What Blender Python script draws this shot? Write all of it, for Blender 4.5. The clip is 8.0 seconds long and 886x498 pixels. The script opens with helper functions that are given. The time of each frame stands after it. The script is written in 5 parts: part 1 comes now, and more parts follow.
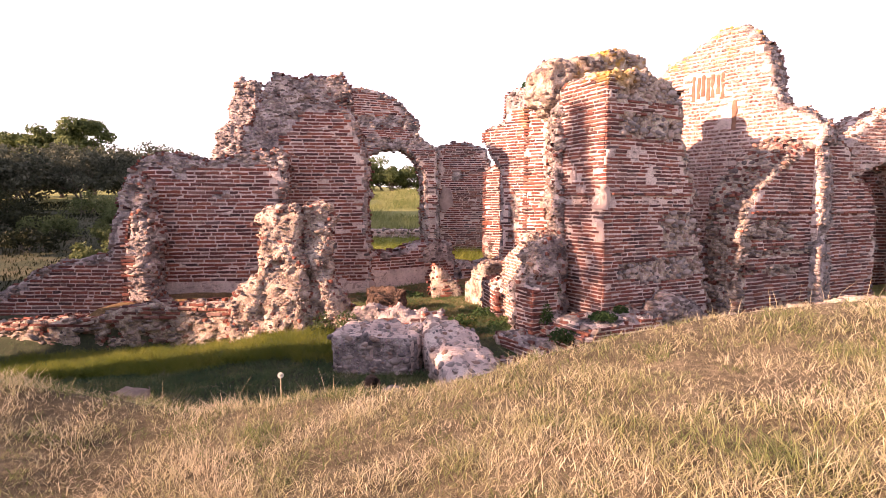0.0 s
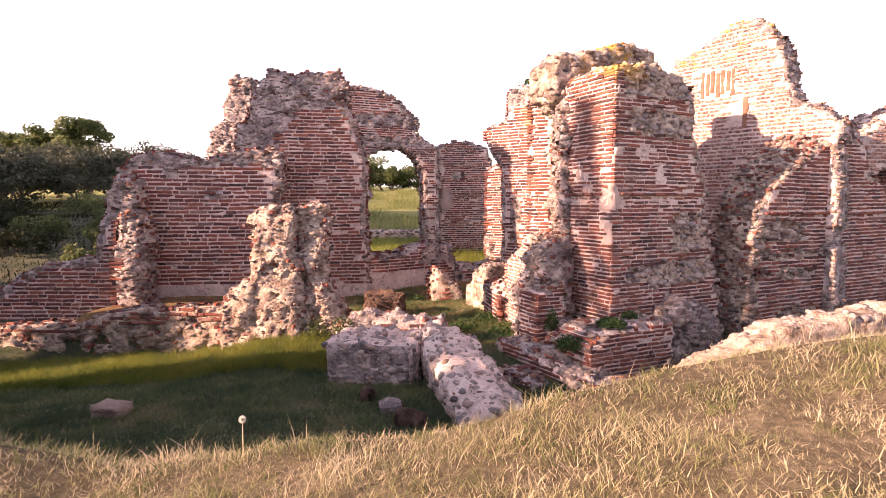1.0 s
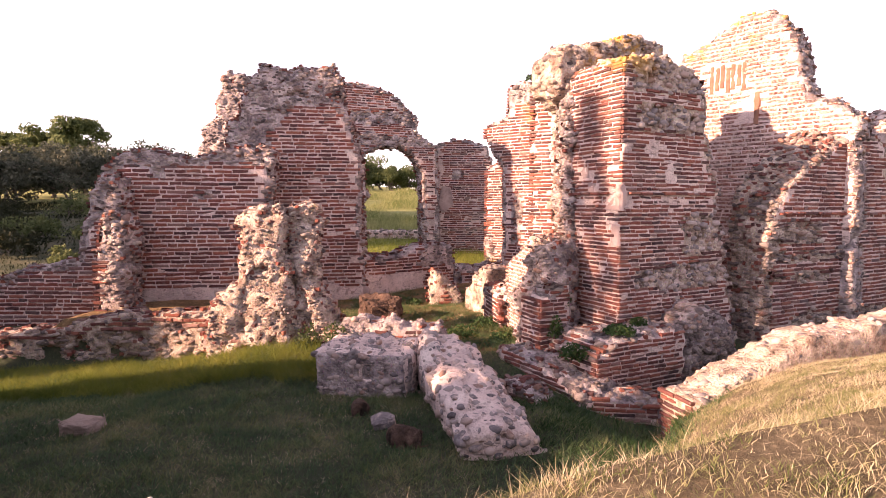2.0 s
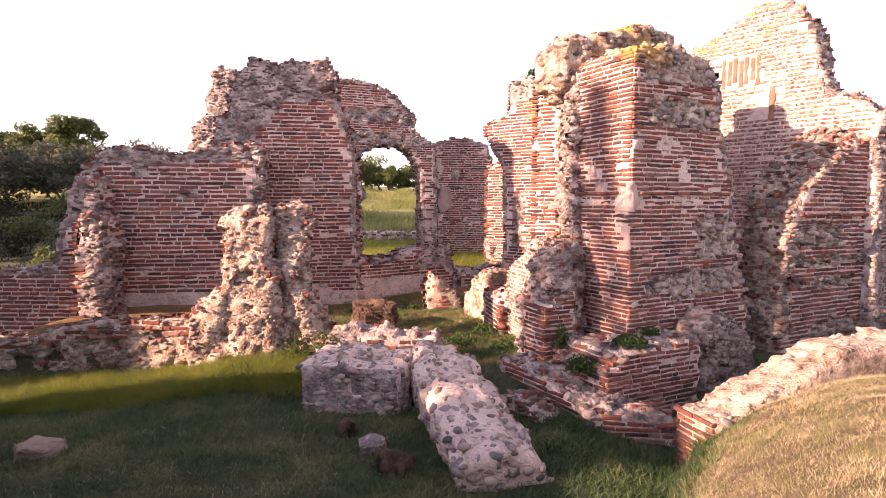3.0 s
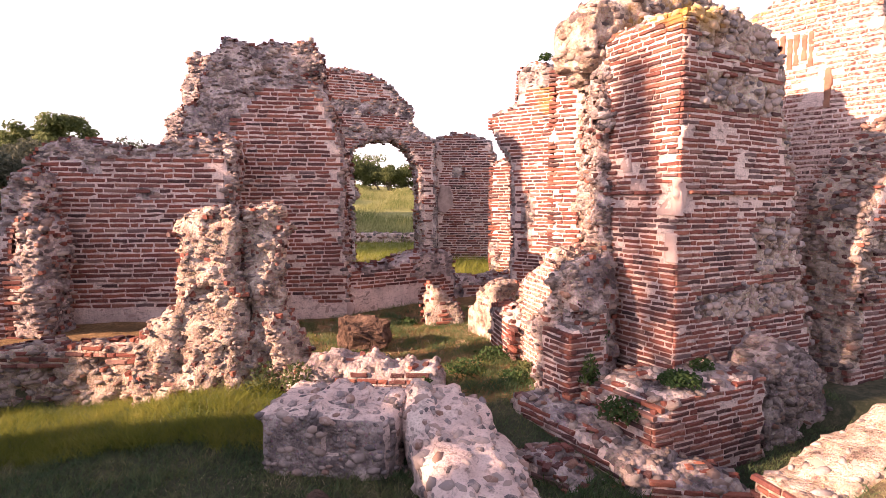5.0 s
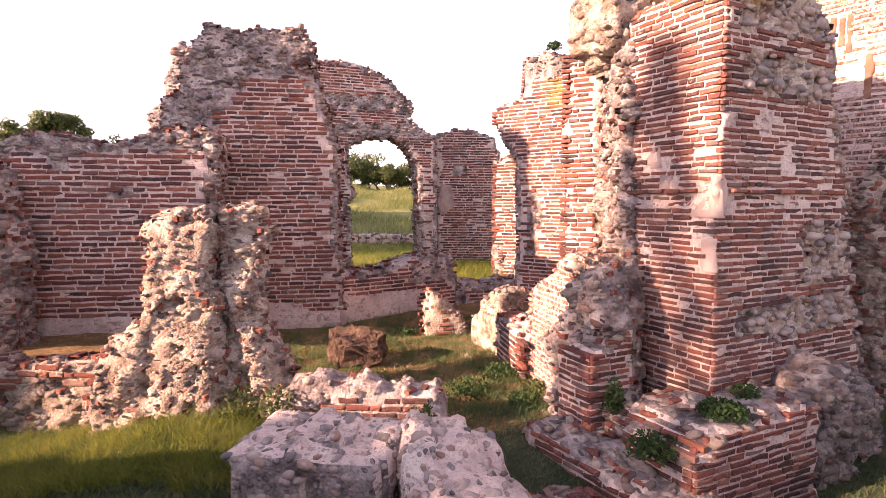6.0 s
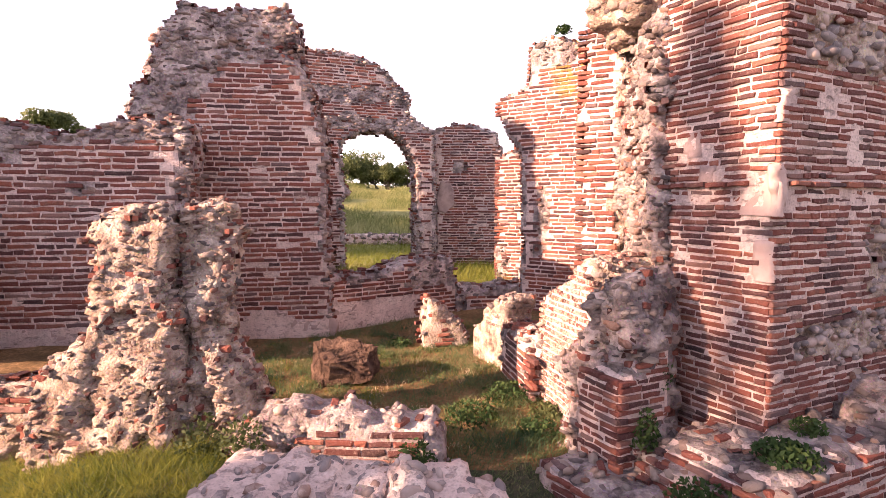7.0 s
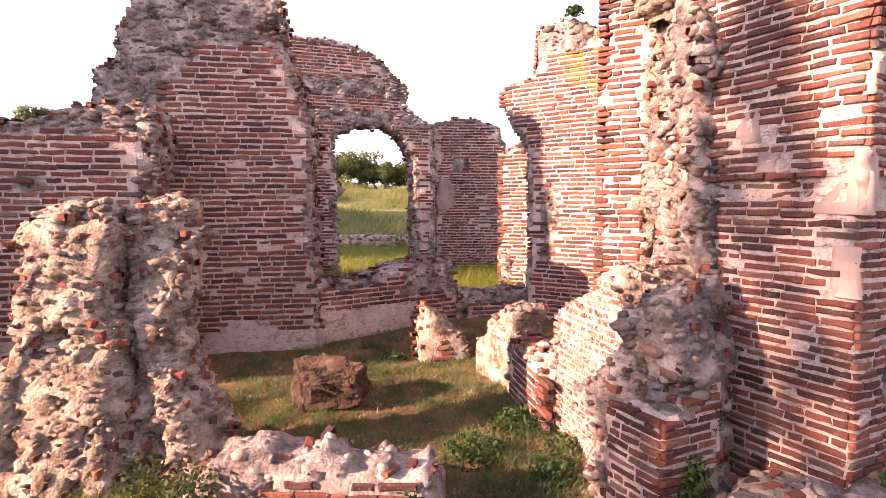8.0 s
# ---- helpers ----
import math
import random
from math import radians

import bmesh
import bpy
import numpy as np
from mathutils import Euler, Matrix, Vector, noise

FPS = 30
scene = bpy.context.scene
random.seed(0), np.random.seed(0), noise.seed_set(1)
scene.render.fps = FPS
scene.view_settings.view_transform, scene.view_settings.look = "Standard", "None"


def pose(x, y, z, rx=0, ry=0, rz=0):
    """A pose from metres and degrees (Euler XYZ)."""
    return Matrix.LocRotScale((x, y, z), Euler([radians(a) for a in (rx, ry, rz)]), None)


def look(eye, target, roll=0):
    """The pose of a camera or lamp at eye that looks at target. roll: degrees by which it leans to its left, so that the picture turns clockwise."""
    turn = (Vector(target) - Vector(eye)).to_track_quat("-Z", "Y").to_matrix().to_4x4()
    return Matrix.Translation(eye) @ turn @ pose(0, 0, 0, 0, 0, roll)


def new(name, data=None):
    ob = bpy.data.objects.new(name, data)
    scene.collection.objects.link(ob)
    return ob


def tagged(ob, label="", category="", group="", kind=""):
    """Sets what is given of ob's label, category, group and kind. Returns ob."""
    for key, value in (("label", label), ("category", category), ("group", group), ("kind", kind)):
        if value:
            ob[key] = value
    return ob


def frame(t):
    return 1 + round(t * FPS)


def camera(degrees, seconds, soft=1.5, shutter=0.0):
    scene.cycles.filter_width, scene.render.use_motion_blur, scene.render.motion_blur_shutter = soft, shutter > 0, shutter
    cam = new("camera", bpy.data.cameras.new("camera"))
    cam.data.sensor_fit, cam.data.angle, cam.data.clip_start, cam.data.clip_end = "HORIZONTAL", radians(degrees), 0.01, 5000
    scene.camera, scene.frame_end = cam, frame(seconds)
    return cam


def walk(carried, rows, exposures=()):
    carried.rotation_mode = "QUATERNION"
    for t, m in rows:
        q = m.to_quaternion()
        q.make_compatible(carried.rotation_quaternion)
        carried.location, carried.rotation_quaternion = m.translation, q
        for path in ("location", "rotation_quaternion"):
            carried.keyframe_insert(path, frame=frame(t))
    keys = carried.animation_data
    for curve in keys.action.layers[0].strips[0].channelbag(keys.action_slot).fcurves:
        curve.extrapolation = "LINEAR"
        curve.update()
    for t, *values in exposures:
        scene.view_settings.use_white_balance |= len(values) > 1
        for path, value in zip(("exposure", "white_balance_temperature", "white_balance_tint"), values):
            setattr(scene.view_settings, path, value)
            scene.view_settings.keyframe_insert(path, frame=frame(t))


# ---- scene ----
cam = camera(76.5, 8.0, soft=0.5)
METRES, EYE, TILT, LEAN, TURN = 5.4, 2.2, -4.5, 0.0, 0.0
ROWS = [
    (0.0, 0.0, 0.0, 0.0, -0.0, 0.0, -0.0),
    (0.5, 0.0006, 0.0353, 0.0044, 0.02, -0.01, -0.01),
    (1.0, -0.0001, 0.073, 0.0076, 0.03, -0.01, 0.01),
    (1.5, 0.0017, 0.1137, 0.0109, 0.05, -0.02, 0.03),
    (3.0, 0.0141, 0.2593, 0.0233, 0.06, -0.0, -0.01),
    (3.5, 0.0145, 0.3182, 0.0294, 0.06, -0.0, -0.02),
    (4.0, 0.015, 0.383, 0.0355, 0.06, -0.01, -0.02),
    (4.5, 0.0139, 0.4511, 0.0416, 0.05, -0.01, -0.02),
    (6.0, 0.0085, 0.6703, 0.0613, 0.04, -0.05, -0.03),
    (6.5, 0.0098, 0.7477, 0.063, 0.03, -0.06, -0.05),
    (7.0, 0.0114, 0.834, 0.0682, 0.05, -0.07, -0.04),
    (7.5, 0.0133, 0.9104, 0.0703, 0.03, -0.08, -0.05),
    (8.0, 0.0137, 0.996, 0.076, 0.04, -0.06, -0.03),
]
walk(cam, [(t, pose(0, 0, EYE, TILT, LEAN, TURN) @ pose(METRES * x, METRES * y, METRES * z, 90 + pitch, roll, yaw)) for t, x, y, z, yaw, pitch, roll in ROWS],
     exposures=[(0.0, 1.95, 7100, 38), (8.0, 2.12, 7100, 38)])

# ---- world and sun: late low sun from the side of the walk ----
SUN_ELEVATION = 20.0
SUN_TRAVEL = Vector((0.922, 0.387, 0.0)).normalized()
world = bpy.data.worlds.new("World")
scene.world = world
world.use_nodes = True
wn = world.node_tree.nodes
wn.clear()
w_out = wn.new("ShaderNodeOutputWorld")
w_bg = wn.new("ShaderNodeBackground")
w_sky = wn.new("ShaderNodeTexSky")
w_sky.sky_type = "NISHITA"
w_sky.sun_disc = False
w_sky.sun_elevation = radians(SUN_ELEVATION)
w_sky.sun_rotation = math.atan2(-SUN_TRAVEL.x, -SUN_TRAVEL.y)
w_sky.air_density, w_sky.dust_density, w_sky.ozone_density = 1.0, 0.1, 1.0
w_bg.inputs["Strength"].default_value = 0.09
w_haze = wn.new("ShaderNodeHueSaturation")  # thin haze takes the blue out of the sky
w_haze.inputs["Saturation"].default_value = 0.35
world.node_tree.links.new(w_sky.outputs[0], w_haze.inputs["Color"])
world.node_tree.links.new(w_haze.outputs[0], w_bg.inputs[0])
world.node_tree.links.new(w_bg.outputs[0], w_out.inputs[0])
sun_data = bpy.data.lights.new("sun", "SUN")
sun_data.energy = 4.3
sun_data.angle = radians(0.6)
sun_data.color = (1.0, 0.73, 0.47)
sun = new("sun", sun_data)
ce, se = math.cos(radians(SUN_ELEVATION)), math.sin(radians(SUN_ELEVATION))
to_sun = Vector((-SUN_TRAVEL.x * ce, -SUN_TRAVEL.y * ce, se))
sun.matrix_world = look(to_sun * 50, (0, 0, 0))


# ---- materials ----
class Nodes:
    """A small helper to write node materials."""

    def __init__(self, name, roughness=0.9):
        self.m = bpy.data.materials.new(name)
        self.m.use_nodes = True
        self.t = self.m.node_tree
        self.b = self.t.nodes["Principled BSDF"]
        self.b.inputs["Roughness"].default_value = roughness
        self.b.inputs["Specular IOR Level"].default_value = 0.25
        self.pos = self.t.nodes.new("ShaderNodeNewGeometry")

    def link(self, a, b):
        self.t.links.new(a, b)

    def noise(self, scale, detail=4.0, rough=0.6, at=None, stretch=None):
        n = self.t.nodes.new("ShaderNodeTexNoise")
        n.inputs["Scale"].default_value, n.inputs["Detail"].default_value, n.inputs["Roughness"].default_value = scale, detail, rough
        at = at or self.pos.outputs["Position"]
        if stretch:
            mp = self.t.nodes.new("ShaderNodeMapping")
            mp.inputs["Scale"].default_value = stretch
            self.link(at, mp.inputs["Vector"])
            at = mp.outputs[0]
        self.link(at, n.inputs["Vector"])
        return n.outputs["Fac"]

    def voronoi(self, scale, feature="F1"):
        n = self.t.nodes.new("ShaderNodeTexVoronoi")
        n.feature = feature
        n.inputs["Scale"].default_value = scale
        self.link(self.pos.outputs["Position"], n.inputs["Vector"])
        return n

    def ramp(self, fac, stops, constant=False):
        r = self.t.nodes.new("ShaderNodeValToRGB")
        if constant:
            r.color_ramp.interpolation = "CONSTANT"
        e = r.color_ramp.elements
        while len(e) < len(stops):
            e.new(0.5)
        for el, (p, c) in zip(e, stops):
            el.position, el.color = p, (*c, 1.0) if len(c) == 3 else c
        self.link(fac, r.inputs[0])
        return r.outputs[0]

    def fade(self, fac, lo, hi):
        n = self.t.nodes.new("ShaderNodeMapRange")
        n.inputs["From Min"].default_value, n.inputs["From Max"].default_value = lo, hi
        self.link(fac, n.inputs["Value"])
        return n.outputs[0]

    def math(self, op, a, b):
        n = self.t.nodes.new("ShaderNodeMath")
        n.operation = op
        for i, v in enumerate((a, b)):
            if isinstance(v, (int, float)):
                n.inputs[i].default_value = v
            else:
                self.link(v, n.inputs[i])
        return n.outputs[0]

    def mix(self, fac, a, b, mode="MIX"):
        n = self.t.nodes.new("ShaderNodeMix")
        n.data_type, n.blend_type = "RGBA", mode
        for sock, v in ((n.inputs[0], fac), (n.inputs[6], a), (n.inputs[7], b)):
            if isinstance(v, tuple):
                sock.default_value = (*v, 1.0)
            elif isinstance(v, (int, float)):
                sock.default_value = v
            else:
                self.link(v, sock)
        return n.outputs[2]

    def chance(self):
        """A random number for each piece, whether an object of its own or an island of a joined mesh."""
        o = self.t.nodes.new("ShaderNodeObjectInfo")
        return self.math("FRACT", self.math("ADD", o.outputs["Random"], self.pos.outputs["Random Per Island"]), 0.0)

    def z(self):
        s = self.t.nodes.new("ShaderNodeSeparateXYZ")
        self.link(self.pos.outputs["Position"], s.inputs[0])
        return s.outputs["Z"]

    def up(self):
        s = self.t.nodes.new("ShaderNodeSeparateXYZ")
        self.link(self.pos.outputs["True Normal"], s.inputs[0])
        return s.outputs["Z"]

    def finish(self, colour, bump=None, strength=0.5, distance=0.01):
        if isinstance(colour, tuple):
            self.b.inputs["Base Color"].default_value = (*colour, 1.0)
        else:
            self.link(colour, self.b.inputs["Base Color"])
        if bump is not None:
            n = self.t.nodes.new("ShaderNodeBump")
            n.inputs["Strength"].default_value, n.inputs["Distance"].default_value = strength, distance
            self.link(bump, n.inputs["Height"])
            self.link(n.outputs[0], self.b.inputs["Normal"])
        return self.m


def lichen_over(k, colour, low=3.75):
    """Orange-yellow lichen in spots on the high broken tops."""
    spots = k.fade(k.noise(2.3, 5.0, 0.65), 0.48, 0.57)
    s = k.t.nodes.new("ShaderNodeSeparateXYZ")
    k.link(k.pos.outputs["Position"], s.inputs[0])
    rising = k.math("SUBTRACT", k.z(), k.math("MULTIPLY", k.math("MAXIMUM", k.math("SUBTRACT", s.outputs["X"], 2.6), 0.0), 0.42))
    spots = k.math("MULTIPLY", spots, k.fade(rising, low, low + 0.5))
    spots = k.math("MULTIPLY", spots, k.fade(s.outputs["X"], 1.9, 2.6))
    return k.mix(k.math("MULTIPLY", spots, 0.8), colour, (0.56, 0.32, 0.05))


def brick_material(name="old_brick", lime=0.6, spread=(0.56, 0.66)):
    k = Nodes(name, 0.88)
    base = k.ramp(k.chance(), [(0.0, (0.045, 0.027, 0.032)), (0.12, (0.09, 0.037, 0.038)), (0.35, (0.155, 0.05, 0.044)), (0.62, (0.23, 0.07, 0.053)),
                               (0.85, (0.32, 0.115, 0.077)), (0.94, (0.26, 0.155, 0.14)), (1.0, (0.12, 0.086, 0.095))])
    large = k.noise(1.1, 4.0)
    c = k.mix(k.fade(large, 0.35, 0.7), base, (0.12, 0.056, 0.052), "MIX")
    c = k.mix(0.4, base, c)
    fine = k.noise(55.0, 6.0, 0.7)
    c = k.mix(k.math("MULTIPLY", k.fade(fine, 0.52, 0.74), 0.4), c, (0.38, 0.28, 0.245))
    c = k.mix(k.math("MULTIPLY", k.fade(k.noise(9.0, 5.0), 0.53, 0.68), 0.5), c, (0.10, 0.068, 0.062))
    # lime smears; the paler copy widens them to stand for sun glare
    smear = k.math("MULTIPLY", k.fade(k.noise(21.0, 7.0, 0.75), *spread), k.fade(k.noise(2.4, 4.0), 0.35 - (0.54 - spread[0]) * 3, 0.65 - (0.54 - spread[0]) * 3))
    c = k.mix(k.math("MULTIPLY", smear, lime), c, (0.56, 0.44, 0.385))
    return k.finish(lichen_over(k, c), k.math("ADD", k.noise(38.0, 6.0, 0.7), k.math("MULTIPLY", fine, 0.5)), 0.9, 0.012)


def mortar_material():
    k = Nodes("lime_mortar", 0.95)
    c = k.ramp(k.noise(2.6, 6.0, 0.65), [(0.3, (0.55, 0.43, 0.41)), (0.5, (0.72, 0.575, 0.55)), (0.7, (0.80, 0.685, 0.64))])
    v = k.voronoi(42.0)
    peb = k.ramp(v.outputs["Color"], [(0.0, (0.22, 0.18, 0.17)), (0.5, (0.45, 0.36, 0.32)), (1.0, (0.62, 0.53, 0.47))])
    c = k.mix(k.math("MULTIPLY", k.fade(v.outputs["Distance"], 0.45, 0.25), 0.4), c, peb)
    c = k.mix(k.math("MULTIPLY", k.fade(k.noise(1.1, 6.0, 0.72), 0.50, 0.66), 0.4), c, (0.16, 0.13, 0.135))
    c = k.mix(k.math("MULTIPLY", k.fade(k.noise(14.0, 5.0, 0.7), 0.53, 0.66), 0.4), c, (0.12, 0.08, 0.08))
    # near-black streaks paint the shade of deep open joints
    shade_gaps = k.fade(k.noise(9.0, 5.0, 0.65, stretch=(1.0, 1.0, 3.2)), 0.575, 0.64)
    c = k.mix(k.math("MULTIPLY", shade_gaps, 0.4), c, (0.05, 0.033, 0.034))
    h = k.math("ADD", k.noise(26.0, 7.0, 0.75), k.math("MULTIPLY", v.outputs["Distance"], -0.6))
    h = k.math("ADD", h, k.math("MULTIPLY", shade_gaps, -0.9))
    return k.finish(lichen_over(k, c), h, 0.85, 0.02)


def rubble_mortar_material():
    """Earthy lime mortar of broken cores, brown and tan with grit."""
    k = Nodes("rubble_mortar", 0.95)
    c = k.ramp(k.noise(5.0, 7.0, 0.7), [(0.36, (0.13, 0.095, 0.08)), (0.48, (0.40, 0.315, 0.265)), (0.63, (0.68, 0.58, 0.51))])
    v = k.voronoi(38.0)
    c = k.mix(k.math("MULTIPLY", k.fade(v.outputs["Distance"], 0.45, 0.2), 0.4), c, v.outputs["Color"], "SOFT_LIGHT")
    c = k.mix(k.math("MULTIPLY", k.fade(k.noise(3.0, 5.0, 0.7), 0.55, 0.68), 0.45), c, (0.24, 0.11, 0.075))
    c = k.mix(k.math("MULTIPLY", k.fade(k.noise(13.0, 6.0, 0.7), 0.54, 0.66), 0.5), c, (0.09, 0.07, 0.07))
    return k.finish(lichen_over(k, c), k.math("ADD", k.noise(24.0, 8.0, 0.8), k.math("MULTIPLY", v.outputs["Distance"], -0.6)), 1.0, 0.03)


def stone_material():
    k = Nodes("river_stone", 0.85)
    c = k.ramp(k.chance(), [(0.0, (0.09, 0.075, 0.08)), (0.2, (0.20, 0.165, 0.165)), (0.45, (0.34, 0.275, 0.26)), (0.65, (0.44, 0.365, 0.33)),
                            (0.8, (0.28, 0.14, 0.105)), (0.9, (0.53, 0.46, 0.41)), (1.0, (0.18, 0.165, 0.18))])
    c = k.mix(k.math("MULTIPLY", k.fade(k.noise(24.0, 6.0, 0.7), 0.5, 0.72), 0.45), c, (0.46, 0.38, 0.33))
    c = k.mix(k.math("MULTIPLY", k.fade(k.noise(1.1, 6.0, 0.72), 0.46, 0.62), 0.6), c, (0.105, 0.088, 0.095))
    return k.finish(lichen_over(k, c), k.math("ADD", k.noise(22.0, 6.0, 0.75), k.math("MULTIPLY", k.noise(60.0, 5.0, 0.7), 0.5)), 1.0, 0.03)


def cobble_material():
    """Smooth river cobbles: slate grey, brown and a few pale ones, with lime left on them."""
    k = Nodes("river_cobble", 0.7)
    c = k.ramp(k.chance(), [(0.0, (0.08, 0.072, 0.08)), (0.22, (0.17, 0.15, 0.16)), (0.45, (0.27, 0.235, 0.24)), (0.62, (0.35, 0.29, 0.275)), (0.78, (0.25, 0.15, 0.12)), (0.9, (0.46, 0.38, 0.355)), (1.0, (0.17, 0.16, 0.175))])
    c = k.mix(k.math("MULTIPLY", k.fade(k.noise(30.0, 6.0, 0.7), 0.52, 0.72), 0.45), c, (0.40, 0.34, 0.32))
    lime = k.math("MULTIPLY", k.fade(k.noise(9.0, 5.0, 0.7), 0.50, 0.62), 0.75)
    c = k.mix(lime, c, (0.47, 0.38, 0.355))
    return k.finish(lichen_over(k, c), k.noise(60.0, 5.0, 0.7), 0.35, 0.008)


def plaster_material():
    k = Nodes("old_plaster", 0.95)
    c = k.ramp(k.noise(3.2, 6.0, 0.6), [(0.3, (0.32, 0.235, 0.225)), (0.55, (0.45, 0.34, 0.32)), (0.75, (0.54, 0.425, 0.395))])
    c = k.mix(k.math("MULTIPLY", k.fade(k.noise(1.8, 6.0, 0.72), 0.48, 0.63), 0.6), c, (0.17, 0.125, 0.13))
    return k.finish(c, k.noise(18.0, 7.0, 0.7), 0.5, 0.012)


def rock_material():
    k = Nodes("brown_rock", 0.9)
    c = k.ramp(k.noise(7.0, 7.0, 0.7), [(0.3, (0.04, 0.026, 0.024)), (0.5, (0.12, 0.075, 0.06)), (0.72, (0.26, 0.175, 0.135))])
    pits = k.noise(6.5, 5.0, 0.6, stretch=(1.0, 1.0, 0.45))
    # the pits' shade is painted near-black on top of the bump
    c = k.mix(k.math("MULTIPLY", k.fade(pits, 0.46, 0.36), 0.85), c, (0.02, 0.013, 0.011))
    return k.finish(c, k.math("ADD", k.noise(12.0, 8.0, 0.8), k.math("MULTIPLY", k.fade(pits, 0.34, 0.5), 1.6)), 1.0, 0.07)


def earth_material(name, dark, mid, light, scale=1.3):
    k = Nodes(name, 0.98)
    n = k.mix(0.5, k.noise(scale, 6.0, 0.65), k.noise(scale * 13, 6.0, 0.7))
    c = k.ramp(n, [(0.32, dark), (0.5, mid), (0.66, light)])
    return k.finish(c, k.noise(45.0, 6.0, 0.8), 0.9, 0.03)


def blade_material(name, stops, patch=0.9, sheen=0.35):
    """Grass blades: a colour by blade, drifting in patches over the ground; thin, so some light passes through."""
    k = Nodes(name, 0.75)
    drift = k.math("MULTIPLY", k.fade(k.noise(patch, 4.0, 0.6), 0.3, 0.7), 0.62)
    f = k.math("ADD", drift, k.math("MULTIPLY", k.chance(), 0.38))
    c = k.ramp(f, stops)
    m = k.finish(c)
    tr = k.t.nodes.new("ShaderNodeBsdfTranslucent")
    mixer = k.t.nodes.new("ShaderNodeMixShader")
    mixer.inputs[0].default_value = sheen
    k.link(c, tr.inputs[0])
    k.link(k.b.outputs[0], mixer.inputs[1])
    k.link(tr.outputs[0], mixer.inputs[2])
    k.link(mixer.outputs[0], k.t.nodes["Material Output"].inputs[0])
    return m


def weathered_material():
    """Old concrete core, grey with crusts of lichen."""
    k = Nodes("weathered_core", 0.95)
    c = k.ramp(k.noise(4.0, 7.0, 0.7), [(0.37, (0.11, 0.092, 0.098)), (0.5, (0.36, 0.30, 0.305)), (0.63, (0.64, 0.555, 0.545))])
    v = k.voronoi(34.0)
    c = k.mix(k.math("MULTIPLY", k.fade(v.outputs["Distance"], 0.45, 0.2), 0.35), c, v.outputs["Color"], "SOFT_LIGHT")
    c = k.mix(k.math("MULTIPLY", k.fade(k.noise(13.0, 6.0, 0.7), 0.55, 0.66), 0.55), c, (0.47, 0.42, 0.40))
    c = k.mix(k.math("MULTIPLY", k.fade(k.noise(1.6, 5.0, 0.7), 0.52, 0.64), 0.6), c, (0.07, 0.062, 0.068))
    return k.finish(c, k.math("ADD", k.noise(24.0, 8.0, 0.8), k.math("MULTIPLY", v.outputs["Distance"], -0.5)), 1.0, 0.03)


COBBLE = cobble_material()
BRICK, MORTAR, STONE, PLASTER, ROCK = brick_material(), mortar_material(), stone_material(), plaster_material(), rock_material()
WEATHERED = weathered_material()
RUBBLE_MORTAR = rubble_mortar_material()
# paler copy of the brick: full sun on the lit walls is painted in
SUNLIT_BRICK = brick_material("sunlit_pale_brick", 0.7, (0.45, 0.56))
EARTH_DRY = earth_material("dry_earth", (0.05, 0.042, 0.028), (0.14, 0.112, 0.072), (0.31, 0.25, 0.17), 2.5)
EARTH_GREEN = earth_material("turf_earth", (0.028, 0.038, 0.024), (0.058, 0.07, 0.042), (0.16, 0.14, 0.095))
EARTH_FLOOR = earth_material("trodden_earth", (0.05, 0.038, 0.02), (0.20, 0.125, 0.06), (0.46, 0.285, 0.155), 1.6)
FIELD = earth_material("meadow", (0.11, 0.13, 0.04), (0.22, 0.235, 0.08), (0.36, 0.33, 0.15), 0.35)

DRY = blade_material("dry_grass", [(0.0, (0.085, 0.12, 0.042)), (0.26, (0.20, 0.22, 0.088)), (0.47, (0.37, 0.335, 0.205)), (0.74, (0.57, 0.495, 0.36)), (1.0, (0.41, 0.305, 0.24))], 3.2)
DRY_GREEN = blade_material("bank_green", [(0.0, (0.045, 0.075, 0.022)), (0.45, (0.12, 0.15, 0.05)), (0.8, (0.25, 0.245, 0.11)), (1.0, (0.40, 0.36, 0.2))], 2.5)
STRAW = blade_material("straw", [(0.0, (0.36, 0.28, 0.18)), (0.5, (0.54, 0.455, 0.32)), (1.0, (0.70, 0.61, 0.45))], 3.0)
GREEN = blade_material("green_grass", [(0.0, (0.03, 0.072, 0.04)), (0.35, (0.075, 0.135, 0.066)), (0.6, (0.145, 0.19, 0.082)), (0.82, (0.25, 0.24, 0.13)), (1.0, (0.36, 0.30, 0.20))], 1.3, 0.4)
MEADOW = blade_material("meadow_grass", [(0.0, (0.055, 0.09, 0.028)), (0.35, (0.13, 0.165, 0.055)), (0.7, (0.25, 0.265, 0.115)), (1.0, (0.38, 0.35, 0.20))], 0.45, 0.35)
FRESH = blade_material("fresh_grass", [(0.0, (0.07, 0.11, 0.02)), (0.4, (0.16, 0.20, 0.035)), (0.8, (0.30, 0.30, 0.07)), (1.0, (0.42, 0.37, 0.15))], 0.7, 0.5)
WEED = blade_material("weed_leaf", [(0.0, (0.015, 0.04, 0.016)), (0.5, (0.032, 0.075, 0.024)), (1.0, (0.085, 0.125, 0.04))], 3.0, 0.3)
LEAF = blade_material("tree_leaf", [(0.0, (0.03, 0.038, 0.03)), (0.4, (0.062, 0.074, 0.052)), (0.75, (0.125, 0.135, 0.098)), (1.0, (0.24, 0.24, 0.19))], 0.3, 0.2)
